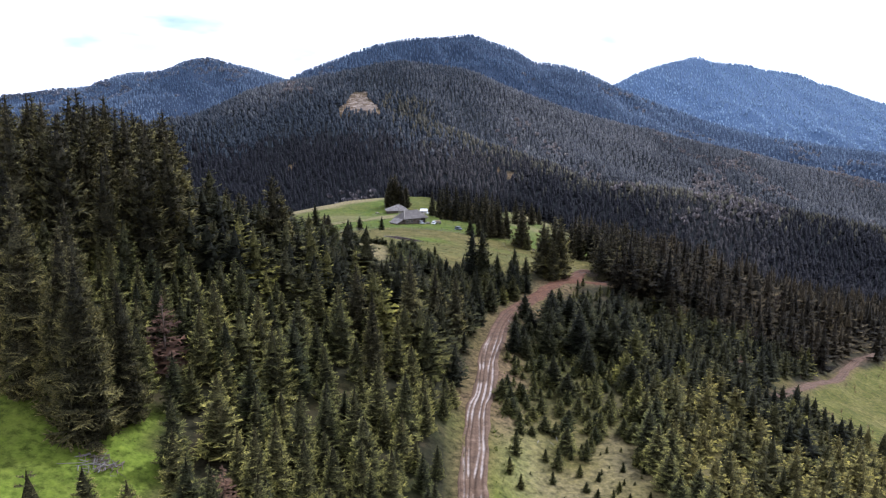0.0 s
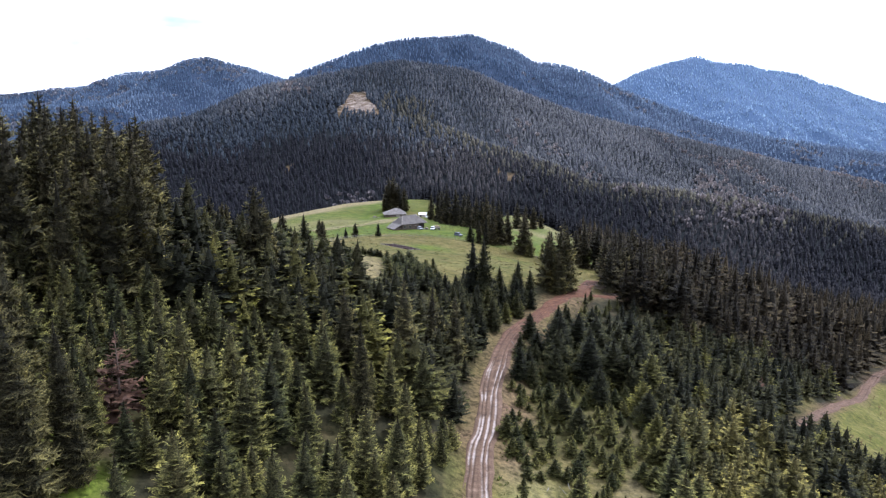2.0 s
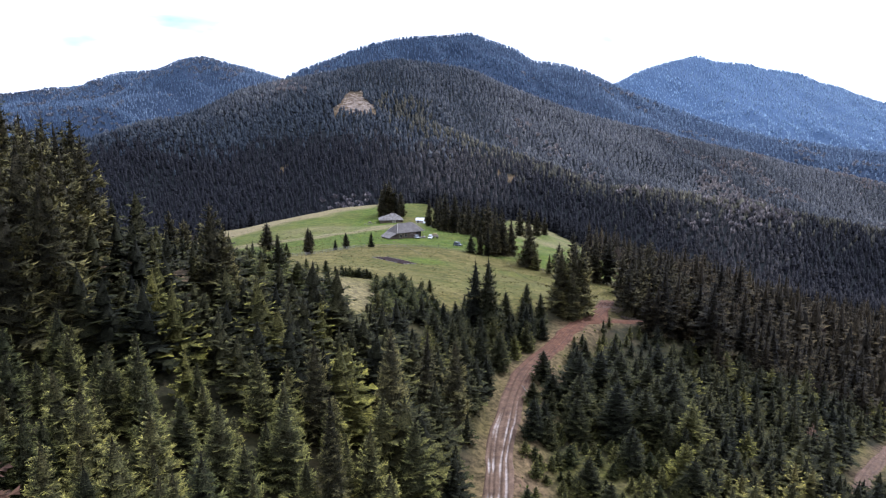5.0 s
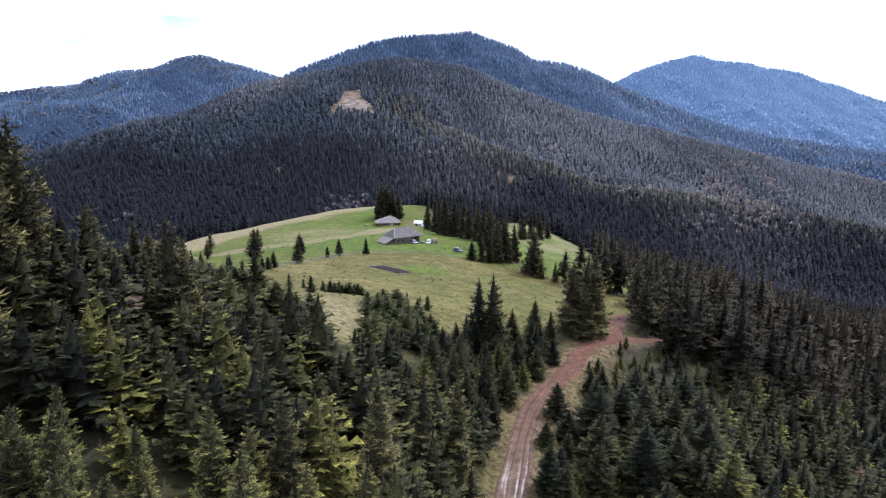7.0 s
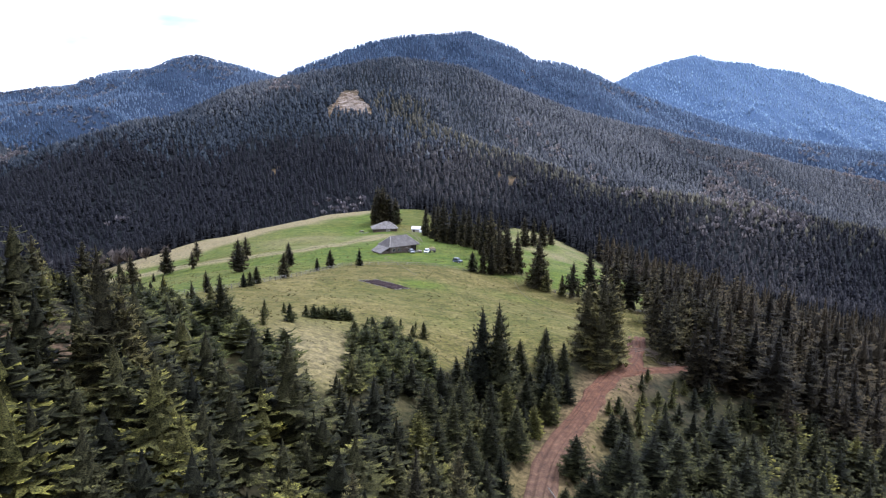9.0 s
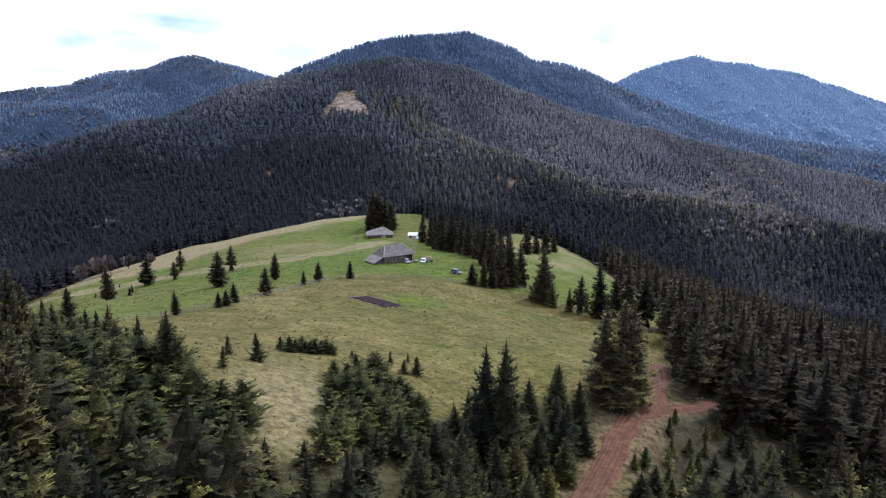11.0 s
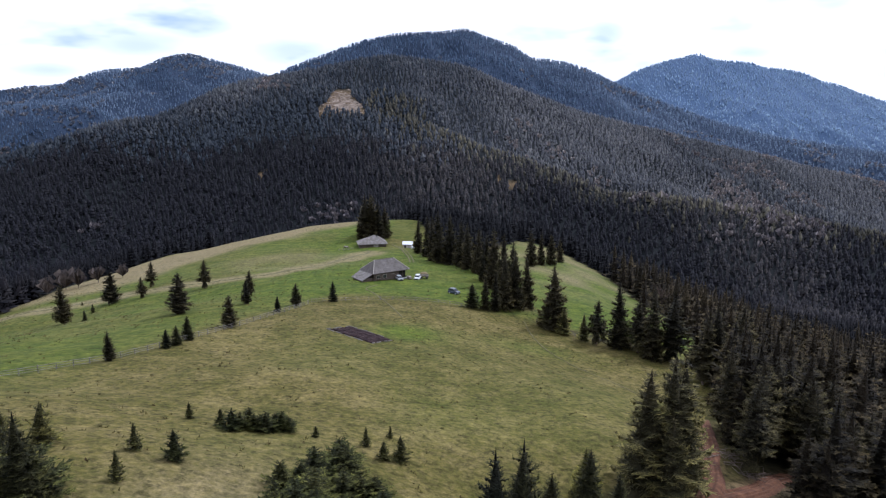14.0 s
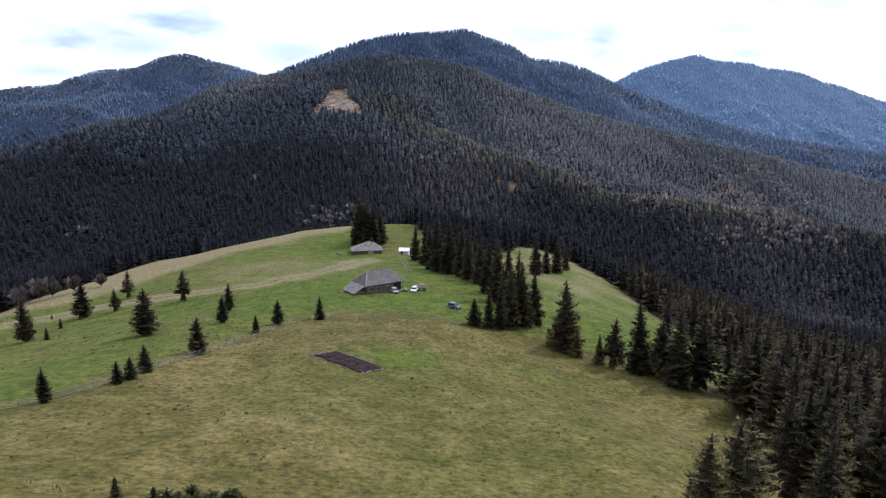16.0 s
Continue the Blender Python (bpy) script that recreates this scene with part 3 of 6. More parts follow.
    straw = np.maximum(straw, (0.35 + 0.5 * wave(x, y, 14, 53)) * inside(RIGHT_GLADE, x, y) * step01(350, 430, y))
    straw = np.where(cut, 0.5, straw)
    # sunlit grass of clearing, verge and lower slope, painted as brighter green
    lit_grass = inside(YARD_GRASS, x, y) * (0.6 + 0.35 * wave(x, y, 6, 50)) + inside(LOWER_GRASS, x, y) * 0.1 + 0.35 * np.exp(-((verge - 5) / 2.5) ** 2) * (y < 105)
    lush = np.where(brow < 32, lush * step01(14, 32, brow) - 0.1, lush)
    lush = lush + 1.3 * np.exp(-(((x + 8) / 8) ** 2 + ((y - 283) / 7) ** 2)) + 0.5 * np.exp(-(((x - 22) / 12) ** 2 + ((y - 288) / 6) ** 2))
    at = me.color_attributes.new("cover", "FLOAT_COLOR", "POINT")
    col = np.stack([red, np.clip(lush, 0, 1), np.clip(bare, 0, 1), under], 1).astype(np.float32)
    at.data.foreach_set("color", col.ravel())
    for key, values in (("straw", straw), ("lit_grass", lit_grass), ("distance_haze", 0.3 * step01(1500, 1800, y) + 0.7 * step01(2500, 3300, y))):
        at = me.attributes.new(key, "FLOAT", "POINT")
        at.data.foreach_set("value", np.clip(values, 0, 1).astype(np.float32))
    return tagged(new("ground", me), "grassy mountain spur with forest floor and far slopes", "ground", kind="structure")


build_ground()


def ribbon(name, pts, half, label, ruts=(-1.25, -0.7, 0.55, 1.15), red=1.0):
    """A rutted dirt road: cross-sections with two wheel ruts and a skirt into the ground."""
    line = along(pts, 0.8)
    tan = np.gradient(line, axis=0)
    tan /= np.hypot(*tan.T)[:, None]
    nrm = np.stack([tan[:, 1], -tan[:, 0]], 1)
    zl = near_line(line[:, 0], line[:, 1], pts, 5)[1]
    offs = np.r_[-half - 0.9, np.linspace(-half, half, 33), half + 0.9]
    verts = []
    wet = []
    for k, ((x, y), (nx, ny)) in enumerate(zip(line, nrm)):
        # each wheel line weaves on its own, so that the ruts braid
        sway = [0.42 * float(wave(np.array([k * 0.8]), np.array([3.0 + 11 * i]), 11, 41)[0]) for i in range(len(ruts))]
        rim = 0.35 * float(wave(np.array([k * 0.8]), np.array([77.0]), 4, 45)[0])
        for o in offs:
            px, py = x + nx * (o + rim * abs(o) / half), y + ny * (o + rim * abs(o) / half)
            z = 0.22 + 0.07 * float(wave(np.array([px]), np.array([py]), 0.9, 42)[0])
            deep = 0.0
            for r, sw in zip(ruts, sway):
                z -= 0.15 * math.exp(-((o - r - sw) / 0.22) ** 2) - 0.07 * math.exp(-((abs(o - r - sw) - 0.38) / 0.16) ** 2)
                deep = max(deep, math.exp(-((o - r - sw) / 0.26) ** 2))
            if abs(o) > half:
                z = -1.0
            verts.append((px, py, zl[k] + z))
            wet.append(deep)
    n = len(offs)
    idx = np.arange(len(line) * n).reshape(len(line), n)
    faces = np.stack([idx[:-1, :-1], idx[:-1, 1:], idx[1:, 1:], idx[1:, :-1]], -1).reshape(-1, 4)
    me = mesh_of(name, verts, faces, [M_MUD], smooth=True)
    at = me.attributes.new("wet", "FLOAT", "POINT")
    v = np.array(verts)
    wet = np.array(wet) * (0.66 + 0.55 * wave(v[:, 0], v[:, 1], 3.0, 44)) * (1 - 0.85 * step01(128, 160, v[:, 1]))
    at.data.foreach_set("value", np.clip(wet, 0, 1).astype(np.float32))
    at = me.attributes.new("clay", "FLOAT", "POINT")
    at.data.foreach_set("value", red * step01(130, 195, v[:, 1]).astype(np.float32))
    return tagged(new(name, me), label, "road", kind="structure")


ribbon("road", ROAD, 1.85, "rutted wet brown dirt road up the spur")
ribbon("road_lower", TRACK, 1.25, "brown dirt track along the lower slope", (-0.7, 0.7), 0.25)
ribbon("road_fork", FORK, 1.5, "red-brown dirt fork into the trees")


# ---------------------------------------------------------------- trees
def spruce_arrays(h, width, seed, levels, per, twigs, droop=0.30, clear=0.04, ragged=0.18, taper=0.70):
    """Crown of a spruce as triangles: whorls of boughs that sag and turn up at the tip, each a spine with side twigs."""
    rng = random.Random(seed)
    V, T = [], []
    for i in range(levels):
        f = min(max((i + rng.uniform(-0.25, 0.25)) / levels, 0), 0.985)
        z = h * (clear + (1 - clear) * f)
        reach = width * ((1 - f) ** taper) * (0.60 + 0.40 * min(1, (f + 0.05) * 6)) + 0.022 * h * (1 - f) + 0.010 * h
        n = max(3, round(per * (0.5 + 0.5 * (1 - f))))
        spin = rng.uniform(0, 6.28)
        for j in range(n):
            if rng.random() < ragged * 0.4:
                continue
            a = spin + 6.283 * (j + rng.uniform(-0.35, 0.35)) / n
            L = reach * rng.uniform(1 - ragged * 1.9, 1 + ragged)
            lift = rng.uniform(-0.14, 0.20) + 0.12 + 0.38 * f - 0.45 * droop
            dr = 1.7 * droop * (1 - 0.5 * f) * rng.uniform(0.7, 1.3)
            up = dr * rng.uniform(0.7, 1.05)
            c, s = math.cos(a), math.sin(a)
            zz = z + rng.uniform(-0.5, 0.5) * h / levels

            def at(u, side, drop):
                r = L * u
                return (c * r - s * side, s * r + c * side, zz + L * (lift * u - dr * u * u + up * u ** 3) - drop)

            base = len(V)
            if twigs <= 1:
                w = 0.30 * L
                V.extend([at(0.0, 0, 0), at(0.6, w, 0.25 * w + 0.05 * L), at(1.05, 0, 0), at(0.6, -w, 0.25 * w + 0.05 * L)])
                T.extend([(base, base + 1, base + 2), (base, base + 2, base + 3)])
                continue
            w = 0.085 * L
            V.extend([at(0.0, 0.4 * w, 0.03 * L), at(0.0, -0.4 * w, 0.03 * L), at(0.62, w, 0.03 * L), at(0.62, -w, 0.03 * L), at(1.08, 0, 0)])
            T.extend([(base, base + 1, base + 3), (base, base + 3, base + 2), (base + 2, base + 3, base + 4)])
            hb = 0.40 / twigs
            for k in range(twigs):
                u = 0.26 + 0.64 * (k + rng.uniform(0.2, 0.8)) / twigs
                for side in (1, -1):
                    b = len(V)
                    wl = L * (0.13 + 0.30 * (1 - u)) * rng.uniform(0.7, 1.25) + 0.003 * h
                    fall = wl * rng.uniform(-0.75, 0.7) * (0.5 + droop)
                    V.extend([at(u - hb, 0, 0), at(u + hb, 0, 0.0), at(min(u + 0.08 + 0.5 * wl / L, 1.1), side * wl, fall)])
                    T.append((b, b + 1, b + 2))
            # twigs that hang below the bough
            for k in range(2 if twigs > 3 else 1):
                b, u = len(V), rng.uniform(0.3, 0.85)
                V.extend([at(u - 0.13, 0, 0), at(u + 0.13, 0, 0), at(u + rng.uniform(-0.05, 0.08), rng.uniform(-0.06, 0.06) * L, L * (0.09 + 0.30 * droop) * rng.uniform(0.7, 1.3))])
                T.append((b, b + 1, b + 2))
    # leading shoot
    b = len(V)
    t = 0.030 * h
    V.extend([(t * 0.35, 0, h * 0.945), (-t * 0.2, t * 0.3, h * 0.945), (-t * 0.2, -t * 0.3, h * 0.945), (0, 0, h * 1.03)])
    T.extend([(b, b + 1, b + 3), (b + 1, b + 2, b + 3), (b + 2, b, b + 3)])
    return np.array(V), np.array(T)


def core_arrays(h, width, seed, sides=7, tiers=4):
    """Dense inner needles: ragged stacked skirts that close the crown."""
    rng = random.Random(seed + 77)
    V, T = [], []
    for i in range(tiers):
        z0 = h * (0.05 + 0.86 * i / tiers)
        z1 = min(z0 + h * 1.25 / tiers, h * 0.985)
        r = width * ((1 - z0 / h) ** 0.75) * 0.62 * (0.75 if i == 0 else 1)
        b = len(V)
        for k in range(sides):
            a = 6.283 * (k + rng.uniform(-0.3, 0.3)) / sides + i
            q = r * rng.uniform(0.7, 1.25)
            V.append((q * math.cos(a), q * math.sin(a), z0 + rng.uniform(-0.04, 0.04) * h))
        V.append((0, 0, z1))
        for k in range(sides):
            T.append((b + k, b + (k + 1) % sides, b + sides))
    return np.array(V), np.array(T)


def trunk_arrays(h, r, sides=6, top=0.9):
    V, T = [], []
    for i, f in enumerate((-0.03, 0.0, 0.25, 0.6, top)):
        q = r * (1.25 if f < 0.02 else 1 - f * 0.95)
        for k in range(sides):
            a = 6.283 * k / sides
            V.append((q * math.cos(a), q * math.sin(a), f * h))
    for i in range(4):
        for k in range(sides):
            a, b = i * sides + k, i * sides + (k + 1) % sides
            T.extend([(a, b, b + sides), (a, b + sides, a + sides)])
    return np.array(V), np.array(T)


def join(*parts):
    V, T, n = [], [], 0
    for v, t in parts:
        V.append(v)
        T.append(t + n)
        n += len(v)
    return np.concatenate(V), np.concatenate(T)


def bough_out_of(v, h):
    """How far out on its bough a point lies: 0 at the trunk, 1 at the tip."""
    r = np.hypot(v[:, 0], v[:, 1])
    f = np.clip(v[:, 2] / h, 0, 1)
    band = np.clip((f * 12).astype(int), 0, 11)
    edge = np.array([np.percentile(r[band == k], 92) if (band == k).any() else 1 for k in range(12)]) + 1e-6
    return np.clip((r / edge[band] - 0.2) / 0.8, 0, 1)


def bough_out_mesh(me, bough_outs):
    at = me.attributes.new("bough_out", "FLOAT", "POINT")
    at.data.foreach_set("value", np.asarray(bough_outs, np.float32))
    return me


def tree_thing(name, h, width, seed, needle, levels, per, twigs, droop=0.3, clear=0.04, ragged=0.18, full=True, taper=0.70):
    """A spruce: an Empty at its foot with a trunk and a crown."""
    ob = new(name)
    tr = new("trunk", mesh_of("trunk", *trunk_arrays(h, 0.013 * h + 0.04), [M_BARK], smooth=True))
    parts = [spruce_arrays(h, width, seed, levels, per, twigs, droop, clear, ragged, taper)]
    if full:
        parts.append(core_arrays(h, width, seed))
    v, t = join(*parts)
    cr = new("crown", bough_out_mesh(mesh_of("crown", v, t, [needle]), bough_out_of(v, h)))
    tr.parent = cr.parent = ob
    return ob


def scatter_mesh(name, protos, spots, mats, label, category="forest", fat=1.0):
    """Many trees in one mesh. spots: x, y, z, height, turn, prototype, tint."""
    spots = np.asarray(spots, float)
    VV, TT, tint, mi, bough_outs, n = [], [], [], [], [], 0
    for p, (v, t, m) in enumerate(protos):
        s = spots[spots[:, 5] == p]
        if not len(s):
            continue
        c, sn, hh = np.cos(s[:, 4])[:, None], np.sin(s[:, 4])[:, None], s[:, 3][:, None]
        wide = fat * hh * (0.85 + 0.3 * ((s[:, 4] * 7.13) % 1))[:, None]
        x = s[:, 0:1] + wide * (c * v[None, :, 0] - sn * v[None, :, 1])
        y = s[:, 1:2] + wide * (sn * v[None, :, 0] + c * v[None, :, 1])
        z = s[:, 2:3] + hh * v[None, :, 2]
        VV.append(np.stack([x, y, z], -1).reshape(-1, 3))
        TT.append((t[None] + (n + np.arange(len(s)) * len(v))[:, None, None]).reshape(-1, 3))
        tint.append(np.repeat(s[:, 6], len(v)))
        mi.append(np.full(len(s) * len(t), m))
        bough_outs.append(np.tile(bough_out_of(v, 1.0), len(s)))
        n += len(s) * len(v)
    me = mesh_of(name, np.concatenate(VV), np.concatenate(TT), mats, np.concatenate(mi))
    bough_out_mesh(me, np.concatenate(bough_outs))
    at = me.attributes.new("tint", "FLOAT", "POINT")
    at.data.foreach_set("value", np.concatenate(tint).astype(np.float32))
    return tagged(new(name, me), label, category, kind="stuff")


def bare_arrays(seed, twigs=26):
    """A leafless broadleaf of height 1: forked stems and thin twig fans."""
    rng = random.Random(seed)
    V, T = [], []

    def blade(a, b, w):
        n = len(V)
        a, b = Vector(a), Vector(b)
        side = (b - a).cross(Vector((rng.uniform(-1, 1), rng.uniform(-1, 1), 0.2))).normalized() * w
        V.extend([tuple(a - side), tuple(a + side), tuple(b)])
        T.append((n, n + 1, n + 2))

    blade((0, 0, -0.03), (0, 0, 0.7), 0.012)
    blade((0.01, 0, -0.03), (0, 0.01, 0.72), 0.012)
    for k in range(twigs):
        a, f = rng.uniform(0, 6.28), rng.uniform(0.25, 0.7)
        l = rng.uniform(0.10, 0.24)
        e = (math.cos(a) * l, math.sin(a) * l, f + rng.uniform(0.15, 0.35))
        blade((0, 0, f), e, 0.004)
        for _ in range(3):
            g = [e[i] * rng.uniform(0.8, 1.2) + rng.uniform(-0.06, 0.06) for i in range(2)] + [e[2] + rng.uniform(-0.02, 0.12)]
            blade((e[0] * 0.5, e[1] * 0.5, (f + e[2]) / 2), g, 0.0045)
    return np.array(V), np.array(T)


def thin(x0, x1, y0, y1, gap, keep, seed):
    """Jittered grid of places in a box, kept by a rule."""
    rng = np.random.RandomState(seed)
    gx, gy = np.meshgrid(np.arange(x0, x1, gap), np.arange(y0, y1, gap))
    x = gx.ravel() + rng.uniform(-0.55, 0.55, gx.size) * gap
    y = gy.ravel() + rng.uniform(-0.55, 0.55, gx.size) * gap
    ok = keep(x, y)
    return x[ok], y[ok], rng


def puff_arrays(seed):
    """A leafless broadleaf crown from afar: a ragged dome of twig fans."""
    r = random.Random(seed)
    V, T = [], []
    for k in range(9):
        a, f = 6.283 * k / 9 + r.uniform(-0.3, 0.3), r.uniform(0.45, 0.8)
        c, s, l, n = math.cos(a), math.sin(a), r.uniform(0.22, 0.40), len(V)
        V.extend([(0, 0, 0.12), (c * l - s * 0.15, s * l + c * 0.15, f), (c * l * 0.5, s * l * 0.5, f + r.uniform(0.1, 0.3)), (c * l + s * 0.15, s * l - c * 0.15, f * 0.9)])
        T.extend([(n, n + 1, n + 2), (n, n + 2, n + 3)])
    return np.array(V), np.array(T)


LOW = [join(spruce_arrays(1, 0.17, 40 + k, 10, 5, 1, 0.5, 0.08, 0.3), core_arrays(1, 0.17, k, 5, 3)) for k in range(4)]
TALLMID = [join(spruce_arrays(1, 0.165 - 0.015 * (k % 2), 150 + k, 24, 7, 3, 0.40, 0.10, 0.3, 0.62), core_arrays(1, 0.14, k, 6, 5)) for k in range(5)]
MID = [join(spruce_arrays(1, 0.26 - 0.03 * (k % 2), 50 + k, 12, 7, 2, 0.2, 0.04, 0.22), core_arrays(1, 0.23, k, 6, 4)) for k in range(5)]
FAR = [core_arrays(1, 0.40, 60 + k, 5, 3 + k % 2) for k in range(4)]
TINY = [core_arrays(1, 0.44, 70 + k, 5, 2) for k in range(3)]
BARE = [bare_arrays(80 + k, 34) for k in range(3)]
BRUSH = [puff_arrays(90 + k) for k in range(4)]


def spots_of(x, y, rng, hmin, hmax, kinds, first=0):
    n = len(x)
    return np.stack([x, y, land(x, y) - 0.2, rng.uniform(hmin, hmax, n), rng.uniform(0, 6.28, n), first + rng.randint(0, kinds, n), rng.uniform(0, 1, n)], 1)


# ---------------------------------------------------------------- far forest
def in_view(x, y, pad=25):
    """The wedge of country that the camera's view covers, with a margin."""
    return np.abs(x) < 0.645 * y + pad


def woods(x, y):
    return ~(inside(MEADOW, x, y) | inside(RIGHT_GLADE, x, y) | inside(LOWER_GRASS, x, y) | cleared(x, y)) & in_view(x, y)


def broadleaf_patch(x, y):
    """Where leafless broadleaves mix into the spruce."""
    p = wave(x, y, 120, 17) + 0.6 * wave(x, y, 45, 18) - 0.72
    p = p + 1.05 * np.exp(-(((x - 320) / 270) ** 2 + ((y - 1150) / 190) ** 2)) + 0.7 * ((x < -700) & (y > 1500)) + 0.35 * ((x > 500) & (y < 2300))
    spine = np.min([np.hypot(x - a, y - c) for a, c in along([p2[:2] for p2 in SUNNY_SPUR], 40)], axis=0)
    p = p + 0.55 * np.exp(-(spine / 38) ** 2) * (x > 60)
    return np.clip(p, 0, 0.75)


def plant_far():
    crest = along([p[:2] for p in SUNNY_SPUR], 40)
    protos = [(v, t, 0) for v, t in LOW] + [(v, t, 0) for v, t in FAR] + [(v, t, 0) for v, t in TINY] + [(v, t, 1) for v, t in BARE] + [(v, t, 1) for v, t in BRUSH] + [(v, t, 2) for v, t in TINY]
    nl, nf, nt_, nb, nr = len(LOW), len(FAR), len(TINY), len(BARE), len(BRUSH)
    for name, y0, y1, gap, hh, first, kinds, label in (
            ("valley_forest", 430, 610, 5.4, (9, 15), 0, nl, "dense dark spruce forest in the valley behind the meadow"),
            ("mountain_forest", 610, 980, 5.2, (6.5, 10.5), nl, nf, "dense spruce forest on the front mountain slope, with bare broadleaves"),
            ("upper_forest", 980, 1560, 5.6, (6.5, 10.5), nl + nf, nt_, "dense spruce forest on the upper front mountain"),
            ("ridge_forest", 1560, 2700, 9.8, (8, 12), nl + nf, nt_, "spruce forest on the high ridges, blue haze in its colour"),
            ("distant_forest", 2700, 4250, 17, (8, 13), nl + nf, nt_, "forest on the distant mountain, blue-grey haze in its colour")):
        wide = 0.68 * y1 + 80
        far = 70 if y0 > 600 else 0

        def keep(a, b):
            # the forest bands and their haze tones run into one another with a ragged edge
            c = b + (45 * wave(a, b, 110, 33) + 40 * wave(a, b, 6, 34) if y0 > 600 else 0)
            c1 = b + (45 * wave(a, b, 110, 33) + 40 * wave(a, b, 6, 34) if y1 > 650 else 0)
            ok = woods(a, b) & (c >= y0) & (c1 < y1)
            return ok & ~((b < 480) & (a > -190) & (a < 330)) if y0 < 700 else ok

        x, y, rng = thin(-wide, wide, y0 - far, y1 + far, gap, keep, int(y0))
        s = spots_of(x, y, rng, hh[0], hh[1], kinds, first)
        s[:, 3] *= 1 + 0.2 * wave(x, y, 60, 7)
        b = rng.uniform(0, 1, len(x)) < broadleaf_patch(x, y) * (0.3 if y0 < 600 else 1.0 if y0 < 1500 else 0.6 if y0 < 2600 else 0.0)
        s[b, 5] = nl + nf + nt_ + nb + rng.randint(0, nr, b.sum())
        s[b, 3] *= 0.95
        # tint also paints slope shading: dark lower faces, lighter flanks, light and dark facets
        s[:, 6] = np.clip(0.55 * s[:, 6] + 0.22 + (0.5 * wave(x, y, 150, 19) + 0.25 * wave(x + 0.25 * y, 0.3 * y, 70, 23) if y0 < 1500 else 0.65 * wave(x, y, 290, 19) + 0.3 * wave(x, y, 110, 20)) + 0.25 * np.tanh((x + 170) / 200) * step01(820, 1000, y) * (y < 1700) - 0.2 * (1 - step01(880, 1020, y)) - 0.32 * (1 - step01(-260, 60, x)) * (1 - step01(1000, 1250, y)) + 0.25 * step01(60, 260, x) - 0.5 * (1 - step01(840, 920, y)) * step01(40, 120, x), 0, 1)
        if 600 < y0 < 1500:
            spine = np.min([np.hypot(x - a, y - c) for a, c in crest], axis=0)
            # trees near the crest line get the painted sunlit colour
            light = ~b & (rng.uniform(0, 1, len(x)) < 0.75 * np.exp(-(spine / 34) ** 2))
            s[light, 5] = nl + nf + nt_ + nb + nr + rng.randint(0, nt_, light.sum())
        # each band's needle colour carries its share of painted distance haze
        mats = [M_NEEDLE_VALLEY if y0 < 600 else M_NEEDLE_MOUNT if y0 < 900 else M_NEEDLE_FAR if y0 < 1500 else M_NEEDLE_HAZE if y0 < 2600 else M_NEEDLE_HAZE_FAR, M_BARE_BROWN if y0 < 600 else M_BARE if y0 < 1500 else M_BARE_HAZE, M_NEEDLE_CREST_LIT]
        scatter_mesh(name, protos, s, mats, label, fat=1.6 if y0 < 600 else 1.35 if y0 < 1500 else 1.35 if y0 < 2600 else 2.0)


plant_far()


